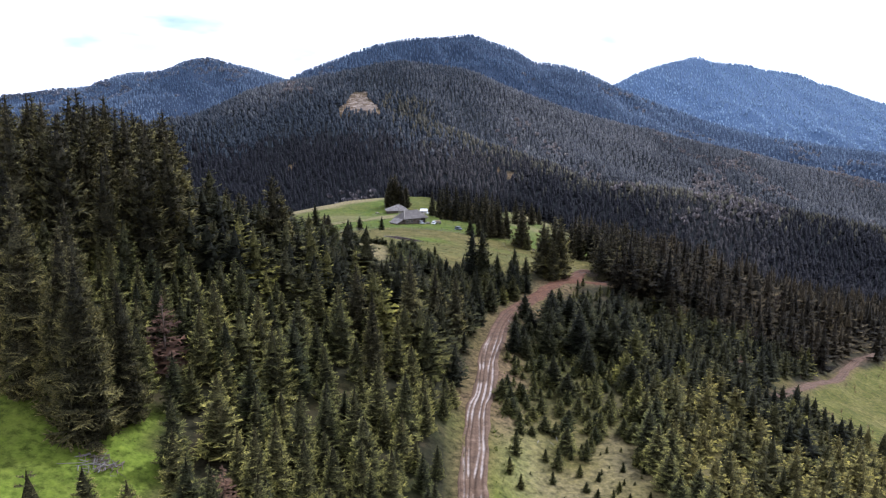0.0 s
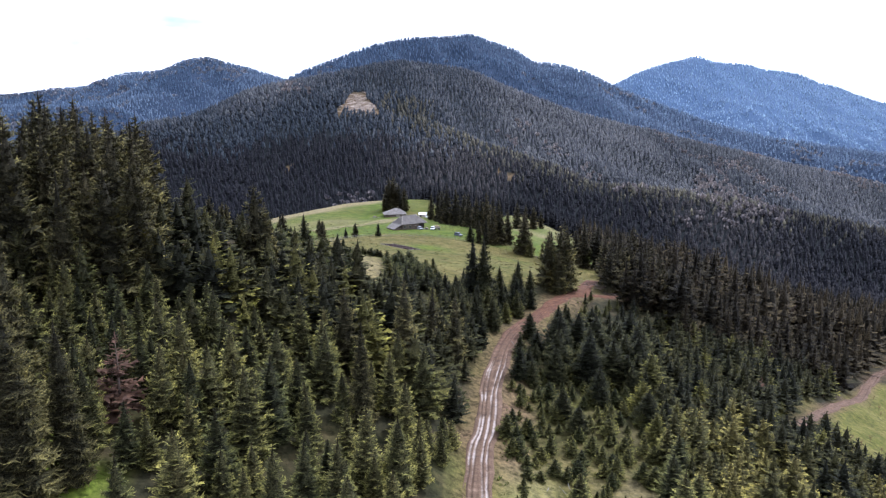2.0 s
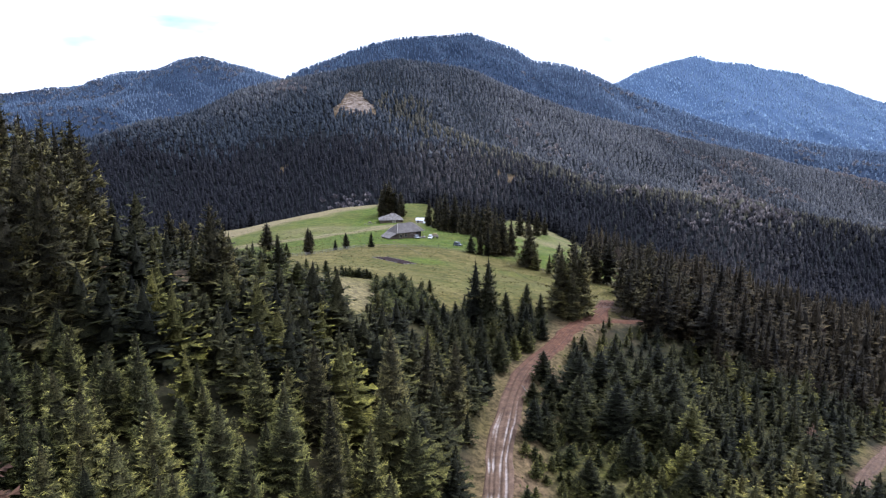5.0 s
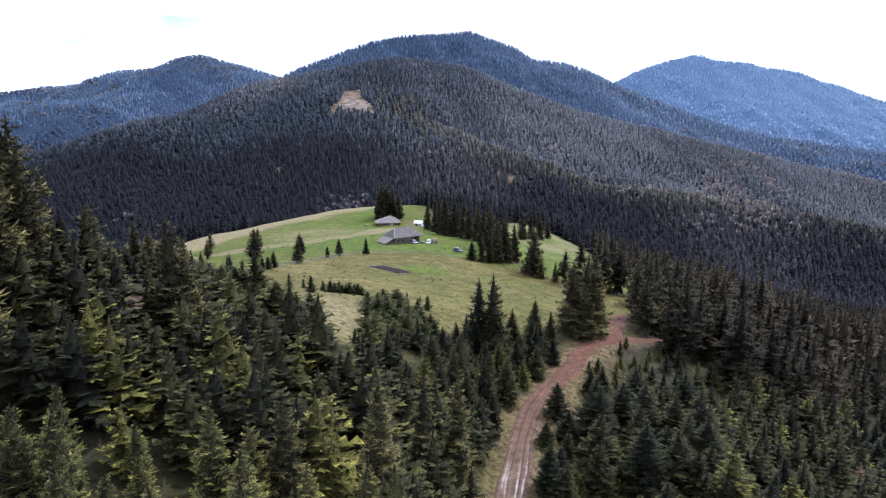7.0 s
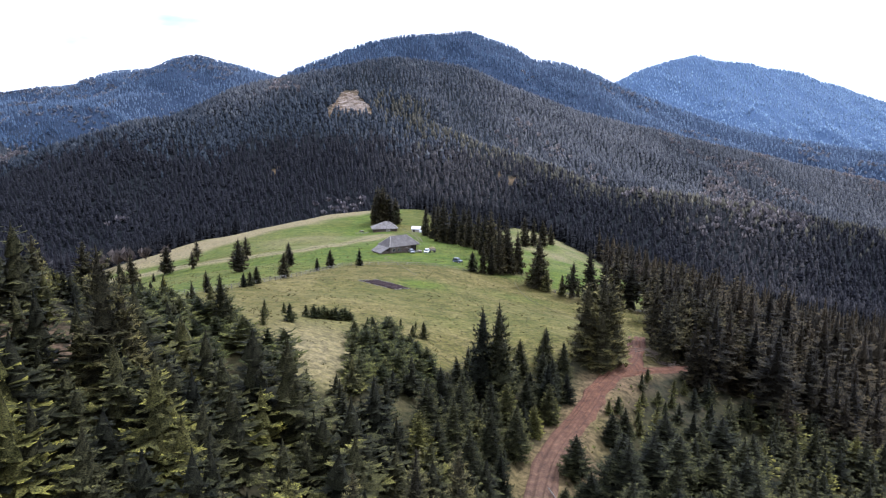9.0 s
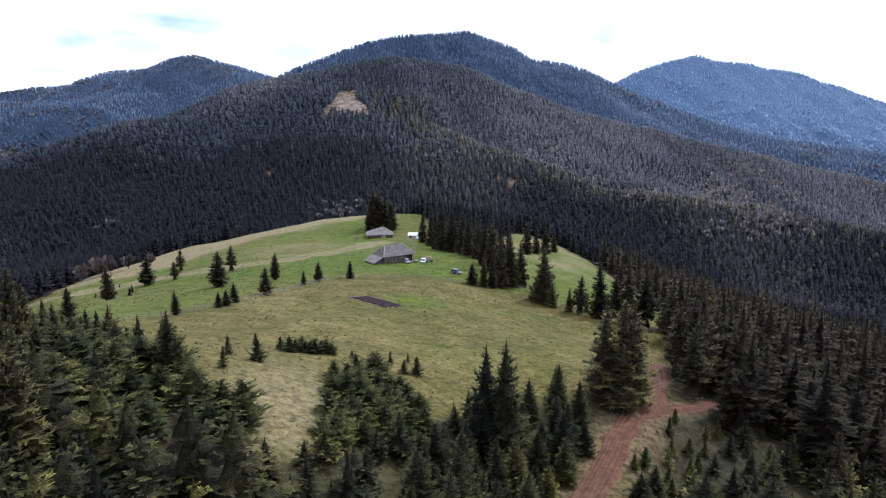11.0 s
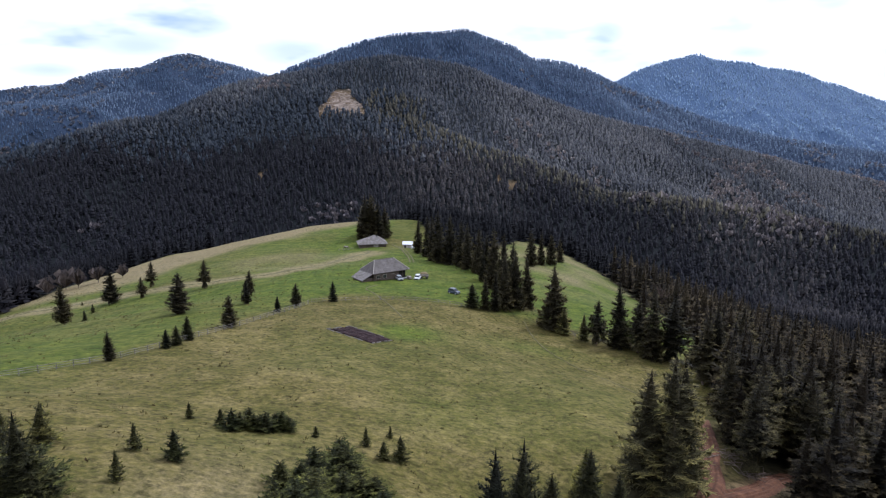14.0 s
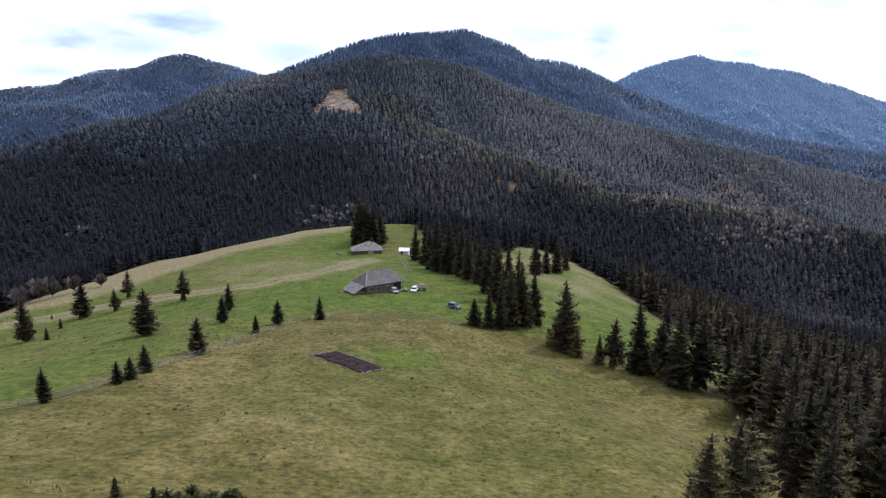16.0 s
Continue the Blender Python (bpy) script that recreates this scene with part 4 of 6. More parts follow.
# ---------------------------------------------------------------- near woods
def plant_near():
    sizes = {"young": 9.0, "stand": 9.0, "tall": 20.0, "hill": 20.0, "small": 3.0, "bush": 5.0, "round": 9.0, "dry": 9.0, "thin": 16.0, "giant": 20.0}
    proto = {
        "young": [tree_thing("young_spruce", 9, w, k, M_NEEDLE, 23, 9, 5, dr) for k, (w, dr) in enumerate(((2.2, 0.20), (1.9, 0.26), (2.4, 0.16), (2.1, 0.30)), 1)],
        # darker copy of the young spruce, cloud shade in its needle colour
        "stand": [tree_thing("young_spruce", 9, w, k, M_NEEDLE_SHADED, 23, 9, 5, dr) for k, (w, dr) in enumerate(((2.4, 0.20), (2.1, 0.26), (2.6, 0.16), (2.3, 0.30)), 71)],
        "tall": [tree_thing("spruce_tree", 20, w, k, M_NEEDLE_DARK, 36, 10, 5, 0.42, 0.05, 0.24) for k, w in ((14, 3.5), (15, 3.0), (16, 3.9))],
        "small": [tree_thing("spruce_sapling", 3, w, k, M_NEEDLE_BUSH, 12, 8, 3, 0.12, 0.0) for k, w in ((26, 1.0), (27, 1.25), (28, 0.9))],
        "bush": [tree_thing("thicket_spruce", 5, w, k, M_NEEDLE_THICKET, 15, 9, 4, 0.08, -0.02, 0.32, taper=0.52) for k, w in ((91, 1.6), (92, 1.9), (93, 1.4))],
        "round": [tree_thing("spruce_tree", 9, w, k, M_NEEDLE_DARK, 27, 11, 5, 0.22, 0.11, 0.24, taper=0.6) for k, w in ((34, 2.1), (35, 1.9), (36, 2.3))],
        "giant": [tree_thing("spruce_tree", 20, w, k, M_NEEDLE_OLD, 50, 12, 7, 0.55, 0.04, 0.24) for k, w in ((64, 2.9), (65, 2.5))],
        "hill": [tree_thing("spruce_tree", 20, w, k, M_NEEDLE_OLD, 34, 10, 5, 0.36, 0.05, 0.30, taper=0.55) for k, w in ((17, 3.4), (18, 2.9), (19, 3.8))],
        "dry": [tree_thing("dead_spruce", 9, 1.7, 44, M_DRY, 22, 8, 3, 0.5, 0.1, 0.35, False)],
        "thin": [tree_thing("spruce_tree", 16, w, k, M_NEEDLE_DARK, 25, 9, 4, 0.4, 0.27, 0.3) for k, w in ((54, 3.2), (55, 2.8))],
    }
    rng = random.Random(5)
    taken = []

    def put(kind, x, y, h, label, group, fat=1.0):
        src = rng.choice(proto[kind])
        s = h / sizes[kind]
        m = pose(x, y, ground(x, y) - 0.08, rng.uniform(-1.5, 1.5), rng.uniform(-1.5, 1.5), rng.uniform(0, 360))
        ob = copy_thing(src, m @ Matrix.Diagonal((s * fat * rng.uniform(0.9, 1.12), s * fat * rng.uniform(0.9, 1.12), s, 1)))
        tagged(ob, label, "tree", group)
        taken.append((x, y))

    def free(x, y, r=2.0):
        return all((x - a) ** 2 + (y - b) ** 2 > r * r for a, b in taken)

    # lone trees of the upper meadow
    for x, y, h in ((-67.9, 297, 11.2), (-123, 374.8, 12.5), (-124, 343, 13.5), (-47.8, 274.3, 7.6), (-53.7, 309.1, 7), (-60.1, 334.8, 8), (-39.8, 308.1, 6.4), (-58.6, 239.5, 5.7)):
        put("round", x, y, h, "lone dark spruce with a full low crown on the meadow", "meadow spruces", 1.05)
    for x, y, h in ((-51.5, 258.4, 5.1), (-52, 253.5, 4.1), (-52.9, 250.5, 4), (-42.1, 296.2, 4.4), (-30.9, 316, 6.2), (9.3, 321.5, 7.5), (-64.6, 207.6, 7.0), (-110, 330, 4.0)):
        put("stand", x, y, h, "young dark spruce beside the rail fence", "fence spruces", 1.1)
    for x, y, h in ((-111.2, 374.3, 8.2), (-87.3, 373, 11), (-119.2, 402.3, 11)):
        put("thin", x, y, h, "gappy spruce with a bare lower trunk on the meadow", "meadow spruces", 1.25)
    for x, y, h in ((-123.6, 361.6, 3.6), (-140, 365.1, 2.3), (-139.2, 384.4, 1.6), (-39.2, 185.2, 4.6), (-30.7, 186.9, 3.1), (-26.3, 185.9, 3.5), (-31.6, 204.4, 2.4), (-27, 202.4, 2.5),
                    (-28.9, 179, 3.2), (-8.9, 202.8, 2.8), (-6.2, 207.7, 1.9), (-4.3, 200.6, 3.5), (-6.4, 199.7, 2.5), (-15.3, 203, 1.6), (-50.5, 190, 2.8), (-46.5, 190, 2.3), (-42.9, 185, 3)):
        put("small", x, y, h, "small green spruce on the open tan grass", "meadow saplings")
    for k in range(9):
        put("bush", -25.2 + 0.8 * k, 202.2 + rng.uniform(-1.5, 1.5), rng.uniform(1.7, 2.9), "small spruce in a short hedge on the meadow", "spruce hedge", 1.8)
    # rows along the meadow's edge
    for x, y, h in ((-11.7, 455.9, 14.9), (-7, 442.8, 17), (-4, 430, 18), (-1.2, 421.7, 20), (3.4, 418.6, 19), (7.8, 409.6, 17.3), (10.6, 396.7, 16.7), (14.5, 391.5, 15.8), (16.5, 374.5, 15.7),
                    (18.5, 361.3, 19), (21.2, 354.2, 18), (23, 341.2, 17.5), (19.3, 327, 15), (22.9, 330, 16), (16.1, 323.2, 11), (13.1, 322, 9), (27, 334, 14)):
        put("tall", x, y, 1.15 * h, "dark spruce in the row below the farm yard", "yard row", 0.88)
    for x, y, h in ((32.4, 314.5, 18.6), (42.1, 303.2, 12.6), (47.5, 300.1, 18), (51.6, 296, 14.7), (53.9, 290.9, 19), (58.4, 290.8, 16.9), (60.5, 273.7, 16.3), (64.4, 276.5, 19), (67.4, 270.3, 21)):
        put("thin" if h < 18 else "tall", x, y, h, "tall spruce along the meadow's lower fence", "fence row", 1.25)
    for x, y, h in ((39.2, 305.2, 7.8), (34.6, 310.4, 8), (45, 307, 6), (36, 318, 6.5)):
        put("young", x, y, h, "young spruce along the meadow's lower fence", "fence row")
    for x, y, h in ((-43.5, 500, 18), (-41.4, 499, 24), (-37.9, 500, 24), (-34.6, 500, 21), (-39.5, 506, 24), (-44, 508, 18), (-32, 506, 17)):
        put("tall", x, y, h, "tall spruce in the clump behind the barn", "barn clump", 1.2)
    put("round", -46.3, 513.8, 8, "bushy spruce near the barn", "barn clump")
    for x, y, h in ((41.6, 442.3, 17), (47.1, 451, 16), (53.1, 456.8, 15), (60.1, 474.4, 13)):
        put("tall", x, y, h, "spruce on the sunny glade", "glade spruces", 1.05)
    # beside the road junction, and the forked pair
    for x, y, h in ((27.4, 205.5, 16), (31.5, 206.5, 19), (33.2, 208.5, 18.5), (30, 203, 12), (34.5, 211.5, 14)):
        put("hill", x, y, h, "tall spruce above the road junction", "junction spruces", 1.25)
    for x, y, h in ((47.5, 219, 15), (50, 223.5, 16), (52.5, 228, 17), (49, 231.5, 16), (57, 231, 18), (60, 226, 17), (63, 234, 19), (66, 231, 17), (55, 236, 18), (62, 218, 14), (67, 222, 15)):
        put("thin", x, y, h, "gappy spruce below the road junction", "junction spruces", 1.15)
    for x, y, h in ((5.4, 178.6, 15), (8.2, 179.6, 16.5)):
        put("stand", x, y, h, "one of two close spruces with twin tops", "twin spruces", 0.92)
    # old trees: hilltop stand, yard edge and strays in the plantation
    for x, y, h in ((-40, 73, 21), (-48.7, 77.6, 24), (-53.5, 84, 25), (-37.8, 78, 17), (-45, 81, 23), (-57, 79, 24), (-43.5, 76, 22), (-11.8, 103.6, 15), (-7.1, 119.6, 18)):
        put("giant", x, y, h, "huge old dark spruce over the grass clearing", "old spruces")
    for x, y, h in ((-36, 143.4, 17), (-34.5, 144.5, 14), (-16, 118, 13),
                    (-57.3, 180.7, 9.5), (-53, 176, 8), (-60, 172, 9), (-50, 170, 7.5), (-3, 131, 15), (1, 137, 13), (-66, 184, 7), (-49, 176, 6),):
        put("hill", x, y, h, "old dark spruce standing over the plantation", "old spruces")
    put("stand", -32.8, 171.5, 8.5, "dark young spruce rising out of the thicket", "old spruces", 1.05)
    hilltop = [(-43, 117), (-66, 166), (-84, 176), (-106, 150), (-82, 112), (-56, 106)]
    gx, gy, _ = thin(-110, -40, 104, 180, 5.4, lambda a, b: inside(hilltop, a, b), 24)
    for a, b in zip(gx, gy):
        put("hill", a, b, rng.uniform(18, 25), "tall dark old spruce in the hilltop stand", "hilltop stand")
    for x, y, h in ((-37.5, 88.8, 11), (-23, 66, 7), (72, 168, 6)):
        put("dry", x, y, h, "dead red-brown spruce among green ones", "dead spruces", 1.3)

    # thickets of young trees on the meadow's near edge
    for poly, lo, hi, gap, seed in (([(-16, 184), (-11, 195), (-6, 190), (-2, 181), (-1, 172), (-13, 163), (-15, 171)], 3.2, 5.2, 2.5, 31),
                                    ([(-47, 174), (-41, 180), (-36, 177), (-31, 172), (-21, 167), (-19, 160), (-30, 152), (-45, 160)], 3.5, 6.5, 3.6, 32),
                                    ([(-60, 187), (-49, 188), (-40, 178), (-38, 171), (-44, 166), (-58, 176)], 2.6, 4.6, 3.0, 33)):
        xs, ys = [p[0] for p in poly], [p[1] for p in poly]
        gx, gy, _ = thin(min(xs), max(xs), min(ys), max(ys), gap, lambda a, b: inside(poly, a, b), seed)
        for a, b in zip(gx, gy):
            if free(a, b, 1.2):
                put("bush", a, b, rng.uniform(lo, hi) * 0.85, "young spruce in a dense thicket at the meadow's edge", "thicket spruces", 1.75)
    # saplings on the verge below the road
    gx, gy, _ = thin(6, 50, 50, 165, 2.7, lambda a, b: (road_gap(a, b) > np.where(b > 105, 3.2, 5.0)) & ~inside(MEADOW, a, b), 27)
    small = 0
    for a, b in zip(gx, gy):
        d = a - np.interp(b, [q[1] for q in ROAD], [q[0] for q in ROAD])
        if d < (3 if b > 105 else 5) or d > 26 or small > 235 or rng.random() > 0.48 + 0.02 * d + 0.15 * (b > 105):
            continue
        small += 1
        put("small", a, b, (rng.uniform(1.6, 3.8) if b > 105 else rng.choice((0.7, 1.0, 1.4, 1.8, 2.4, 3.2)) * rng.uniform(0.8, 1.2)), "small spruce on the grassy slope below the road", "slope saplings", 1.1 if b < 105 else 1.4)

    # belt of trees on the bank between meadow and road
    gx, gy, _ = thin(-14, 40, 150, 218, 3.3, lambda a, b: ~inside(MEADOW, a, b) & (road_gap(a, b) > 3.4) & (road_gap(a, b) < 16), 29)
    for a, b in zip(gx, gy):
        if a < np.interp(b, [q[1] for q in ROAD], [q[0] for q in ROAD]) and free(a, b, 2.2) and a > -12 + 0.55 * (b - 170) and b < 200:
            put("stand", a, b, rng.uniform(5.0, 9.0), "dark spruce on the bank between meadow and road", "bank spruces", 1.1)

    # plantation above the road: the nearest stretch as trees, the rest as one wood
    stuff = []
    gx, gy, g = thin(-95, 12, 40, 200, 4.15, lambda a, b: ~inside(MEADOW, a, b) & (((a + 50) / 12) ** 2 + ((b - 150) / 6) ** 2 > 1) & ~inside(YARD_GRASS, a, b) & (road_gap(a, b) > 4.0), 21)
    count = 0
    for a, b in zip(gx, gy):
        right = a > np.interp(b, [q[1] for q in ROAD], [q[0] for q in ROAD])
        if right or not free(a, b, 2.0):
            continue
        edge = float(near_line(np.array([a]), np.array([b]), ROAD, 12)[0][0]) < 8
        h = rng.uniform(6.5, 12.5) * (0.7 if edge else 1) * (0.5 if b > 150 and a > -25 else 0.45 if b > 160 else 1)
        if -62 < a and 52 < b < 150 and count < 150:
            count += 1
            # farther along, trees take the copy with painted cloud shade
            put("young" if b < 122 else "stand", a, b, 0.9 * h, "young green spruce in the dense plantation above the road", "plantation spruces", 1.02)
        else:
            stuff.append((a, b, h))
    # open slope below the road; the lower track runs through grass
    gx, gy, _ = thin(8, 125, 50, 205, 3.8, lambda a, b: (road_gap(a, b) > np.where(b > 112, 3.6, 4.5)) & ~inside(MEADOW, a, b) & ~inside(LOWER_GRASS, a, b) & (a < 0.62 * b + 40), 22)
    few = 0
    for a, b in zip(gx, gy):
        xr = np.interp(b, [q[1] for q in ROAD], [q[0] for q in ROAD])
        if a < xr or not free(a, b, 2.0):
            continue
        d = a - xr
        if a > 74 and inside(TRACK_SIDE, np.array([a]), np.array([b]))[0]:
            continue
        thick = 0.12 + 0.88 * step01(7, 24, d) + 0.5 * float(wave(np.array([a]), np.array([b]), 18, 51)[0]) * (d < 32)
        if b > 165:
            thick += 0.5
        elif b > 108:
            thick += 0.55
        if rng.random() > thick:
            continue
        h = rng.uniform(1.0, 3.6) if d < 10 and b < 108 else rng.uniform(2.8, 5.2) if d < 8 else rng.uniform(3.5, 8.0) if d < 45 else rng.uniform(4, 9)
        h *= 1.4 if 138 < b < 180 and d < 30 else 0.75 if b >= 180 and d < 28 else 1
        if h < 3.7 and few < 35:
            few += 1
            put("small", a, b, h, "small spruce on the grassy slope below the road", "slope saplings")
        elif d < 30 and b < 190 and count < 225:
            count += 1
            # same split here: sunlit tone near, painted shade beyond
            put("young" if b < 115 else "stand", a, b, h, "young spruce on the slope below the road", "slope spruces", 1.45)
        else:
            stuff.append((a, b, h))
    s = np.array(stuff)
    g = np.random.RandomState(8)
    spots = spots_of(s[:, 0], s[:, 1], g, 1, 2, len(MID))
    # the nearer part of the wood takes the sunlit tone, the rest the shaded
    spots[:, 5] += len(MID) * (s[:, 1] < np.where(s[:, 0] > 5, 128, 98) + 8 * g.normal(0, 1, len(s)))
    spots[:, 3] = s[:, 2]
    scatter_mesh("young_wood", [(v, t, k) for k in (0, 1) for v, t in MID], spots, [M_NEEDLE_WOOD_SHADED, M_NEEDLE_WOOD_LIT], "dense young green spruce wood on the slopes", fat=1.5)

    # mature wood right of the meadow
    def wood(a, b):
        edge = np.where(b < 205, 62 - 0.0 * b, 44)
        low = (a > edge) & ((b > 195) | (a > 95)) & (b > 150)
        return low & ~inside(MEADOW, a, b) & ~inside(RIGHT_GLADE, a, b) & ~inside(LOWER_GRASS, a, b) & (road_gap(a, b) > 3.5) & (a < 0.66 * b + 40) & (b > 150)

    gx, gy, g = thin(20, 330, 150, 480, 6.0, wood, 23)
    ok = np.array([free(a, b, 2.5) for a, b in zip(gx, gy)])
    gx, gy = gx[ok], gy[ok]
    close = (gx < 105) & (gy < 330)
    sp = spots_of(gx, gy, g, 10, 21, len(TALLMID))
    sp[:, 3] *= np.where((gy < 240) & (gx > 75), 0.75, 1.0)
    bare = g.uniform(0, 1, len(gx)) < 0.045
    protos = [(v, t, 0) for v, t in TALLMID] + [(v, t, 0) for v, t in LOW] + [(v, t, 1) for v, t in BARE[:1]]
    sp[~close, 5] = len(TALLMID) + g.randint(0, len(LOW), (~close).sum())
    sp[bare, 5] = len(TALLMID) + len(LOW)
    sp[bare, 3] *= 0.8
    sp[:, 6] = np.clip(sp[:, 6] * 0.7 + 0.25 * wave(gx, gy, 40, 61), 0, 1)
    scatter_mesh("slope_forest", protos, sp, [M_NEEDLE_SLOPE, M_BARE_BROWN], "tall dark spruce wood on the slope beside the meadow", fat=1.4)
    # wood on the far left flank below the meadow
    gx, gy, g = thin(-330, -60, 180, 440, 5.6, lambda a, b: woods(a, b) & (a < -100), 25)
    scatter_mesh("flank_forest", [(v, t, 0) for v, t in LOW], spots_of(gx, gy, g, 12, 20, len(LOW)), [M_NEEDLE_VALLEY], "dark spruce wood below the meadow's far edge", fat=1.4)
    # leafless broadleaves at the edge of the dark wood
    for k, (x, y, h) in enumerate(((-168, 437, 10), (-161, 442, 8), (-176, 441, 10), (-182, 436, 9), (-154, 452, 7))):
        ob = new("bare_tree")
        ob.matrix_world = pose(x, y, ground(x, y) - 0.1)
        tr = new("trunk", mesh_of("trunk", *trunk_arrays(h * 0.75, 0.016 * h), [M_BARK], smooth=True))
        v, t = join(bare_arrays(400 + k, 46), bare_arrays(420 + k, 46), puff_arrays(440 + k))
        n = len(v)
        me = mesh_of("crown", v * np.array([h * 1.25, h * 1.25, h]), t, [M_BARE_EDGE])
        at = me.attributes.new("tint", "FLOAT", "POINT")
        at.data.foreach_set("value", np.full(n, 0.2 * k, np.float32))
        cr = new("crown", me)
        tr.parent = cr.parent = ob
        tagged(ob, "leafless grey-brown tree at the edge of dark wood", "tree", "bare edge trees")
    for lst in proto.values():
        for ob in lst:
            for o in (*ob.children_recursive, ob):
                bpy.data.objects.remove(o)


plant_near()


# ---------------------------------------------------------------- farm: helpers
def part(name, bm, mat, parent, label="", smooth=False):
    me = bpy.data.meshes.new(name)
    if smooth:
        for f in bm.faces:
            f.smooth = True
    bm.to_mesh(me)
    bm.free()
    me.materials.append(mat)
    ob = new(name, me)
    ob.parent = parent
    return tagged(ob, label) if label else ob


def box(bm, size, m, bevel=0.0):
    g = bmesh.ops.create_cube(bm, size=1.0, matrix=m @ Matrix.Diagonal((*size, 1)))
    if bevel:
        es = {e for v in g["verts"] for e in v.link_edges}
        bmesh.ops.bevel(bm, geom=list(es), offset=bevel, segments=1, affect="EDGES")


def one_box(size, m, bevel=0.0):
    bm = bmesh.new()
    box(bm, size, m, bevel)
    return bm


def rod(bm, a, b, r, sides=7, r2=None):
    a, b = Vector(a), Vector(b)
    q = (b - a).to_track_quat("Z", "Y").to_matrix().to_4x4()
    bmesh.ops.create_cone(bm, cap_ends=True, segments=sides, radius1=r, radius2=r if r2 is None else r2, depth=(b - a).length,
                          matrix=Matrix.Translation((a + b) / 2) @ q)


def one_rod(*args, **kw):
    bm = bmesh.new()
    rod(bm, *args, **kw)
    return bm


def sheet(bm, pts, thick):
    """A slab over a polygon of four corners, thick downwards."""
    top = [bm.verts.new(p) for p in pts]
    low = [bm.verts.new((p[0], p[1], p[2] - thick)) for p in pts]
    n = len(pts)
    bm.faces.new(top)
    bm.faces.new(low[::-1])
    for k in range(n):
        bm.faces.new((top[k], low[k], low[(k + 1) % n], top[(k + 1) % n]))


M_LOG = surface("weathered_logs", [(0.3, (0.075, 0.055, 0.042)), (0.7, (0.17, 0.135, 0.11))], 0.8, 0.9, 9, 0.4, 0.02, stretch=(1, 1, 6))
M_SHINGLE = surface("grey_shingles", [(0.3, (0.125, 0.110, 0.097)), (0.55, (0.19, 0.172, 0.155)), (0.8, (0.28, 0.255, 0.235))], 0.7, 0.85, 6, 0.4, 0.02)
M_SHINGLE_DARK = surface("dark_shingles", [(0.3, (0.062, 0.051, 0.043)), (0.6, (0.112, 0.096, 0.083)), (0.85, (0.19, 0.165, 0.145))], 0.6, 0.8, 6, 0.4, 0.02)
M_BOARD = surface("pale_boards", [(0.3, (0.26, 0.23, 0.19)), (0.7, (0.42, 0.38, 0.33))], 0.9, 0.85, 10, 0.3, 0.01)
M_SLASH = surface("logging_slash", [(0.3, (0.12, 0.092, 0.070)), (0.7, (0.38, 0.31, 0.245))], 0.12, 0.9, 1.5, 0.4, 0.05)
M_RAIL = surface("grey_rails", [(0.3, (0.13, 0.12, 0.10)), (0.7, (0.25, 0.23, 0.205))], 1.5, 0.9, 14, 0.3, 0.01)
M_WHITE = surface("white_sheet_metal", [(0.3, (0.66, 0.67, 0.66)), (0.8, (0.82, 0.82, 0.81))], 0.6, 0.4, 5, 0.1, 0.01)
M_SOIL = surface("dug_soil", [(0.3, (0.016, 0.010, 0.010)), (0.7, (0.048, 0.030, 0.029))], 0.8, 0.95, 5, 0.9, 0.1)
# near-black for the shade inside buildings; door handle and vent pipe share it
M_GAP = surface("dark_inside", [(0.3, (0.02, 0.018, 0.016)), (0.7, (0.04, 0.035, 0.03))], 1.0, 0.9)
M_RUBBER = surface("tyre_rubber", [(0.3, (0.02, 0.02, 0.02)), (0.7, (0.035, 0.035, 0.035))], 4.0, 0.8)
M_WORN = surface("worn_path", [(0.3, (0.085, 0.082, 0.036)), (0.7, (0.15, 0.13, 0.07))], 0.5, 0.95, 4, 0.5, 0.04)
M_STONE = surface("field_stone", [(0.3, (0.24, 0.23, 0.21)), (0.7, (0.40, 0.39, 0.36))], 2.0, 0.9)
M_HAY = surface("old_hay", [(0.3, (0.17, 0.13, 0.07)), (0.7, (0.30, 0.24, 0.14))], 1.2, 0.95, 8, 0.6, 0.05)


def paint(name, colour, rough=0.3):
    m, nt, bs = material(name)
    n = noise_of(nt, 1.5, 4.0, 0.6)
    r = ramp_of(nt, [(0.35, tuple(c * 0.8 for c in colour)), (0.7, colour)])
    wire(nt, n.outputs["Fac"], r.inputs["Fac"])
    wire(nt, r.outputs["Color"], bs.inputs["Base Color"])
    bs.inputs["Roughness"].default_value = rough
    bs.inputs["Coat Weight"].default_value = 0.4
    return m


M_CAR_BLUE = paint("blue_car_paint", (0.035, 0.048, 0.072))
M_CAR_WHITE = paint("white_car_paint", (0.72, 0.73, 0.72))
M_CAR_GREY = paint("grey_car_paint", (0.30, 0.31, 0.31))
M_GLASS_DARK = paint("dark_car_glass", (0.02, 0.025, 0.03), 0.08)
M_LAMP = paint("car_lamp_lens", (0.6, 0.6, 0.58), 0.15)


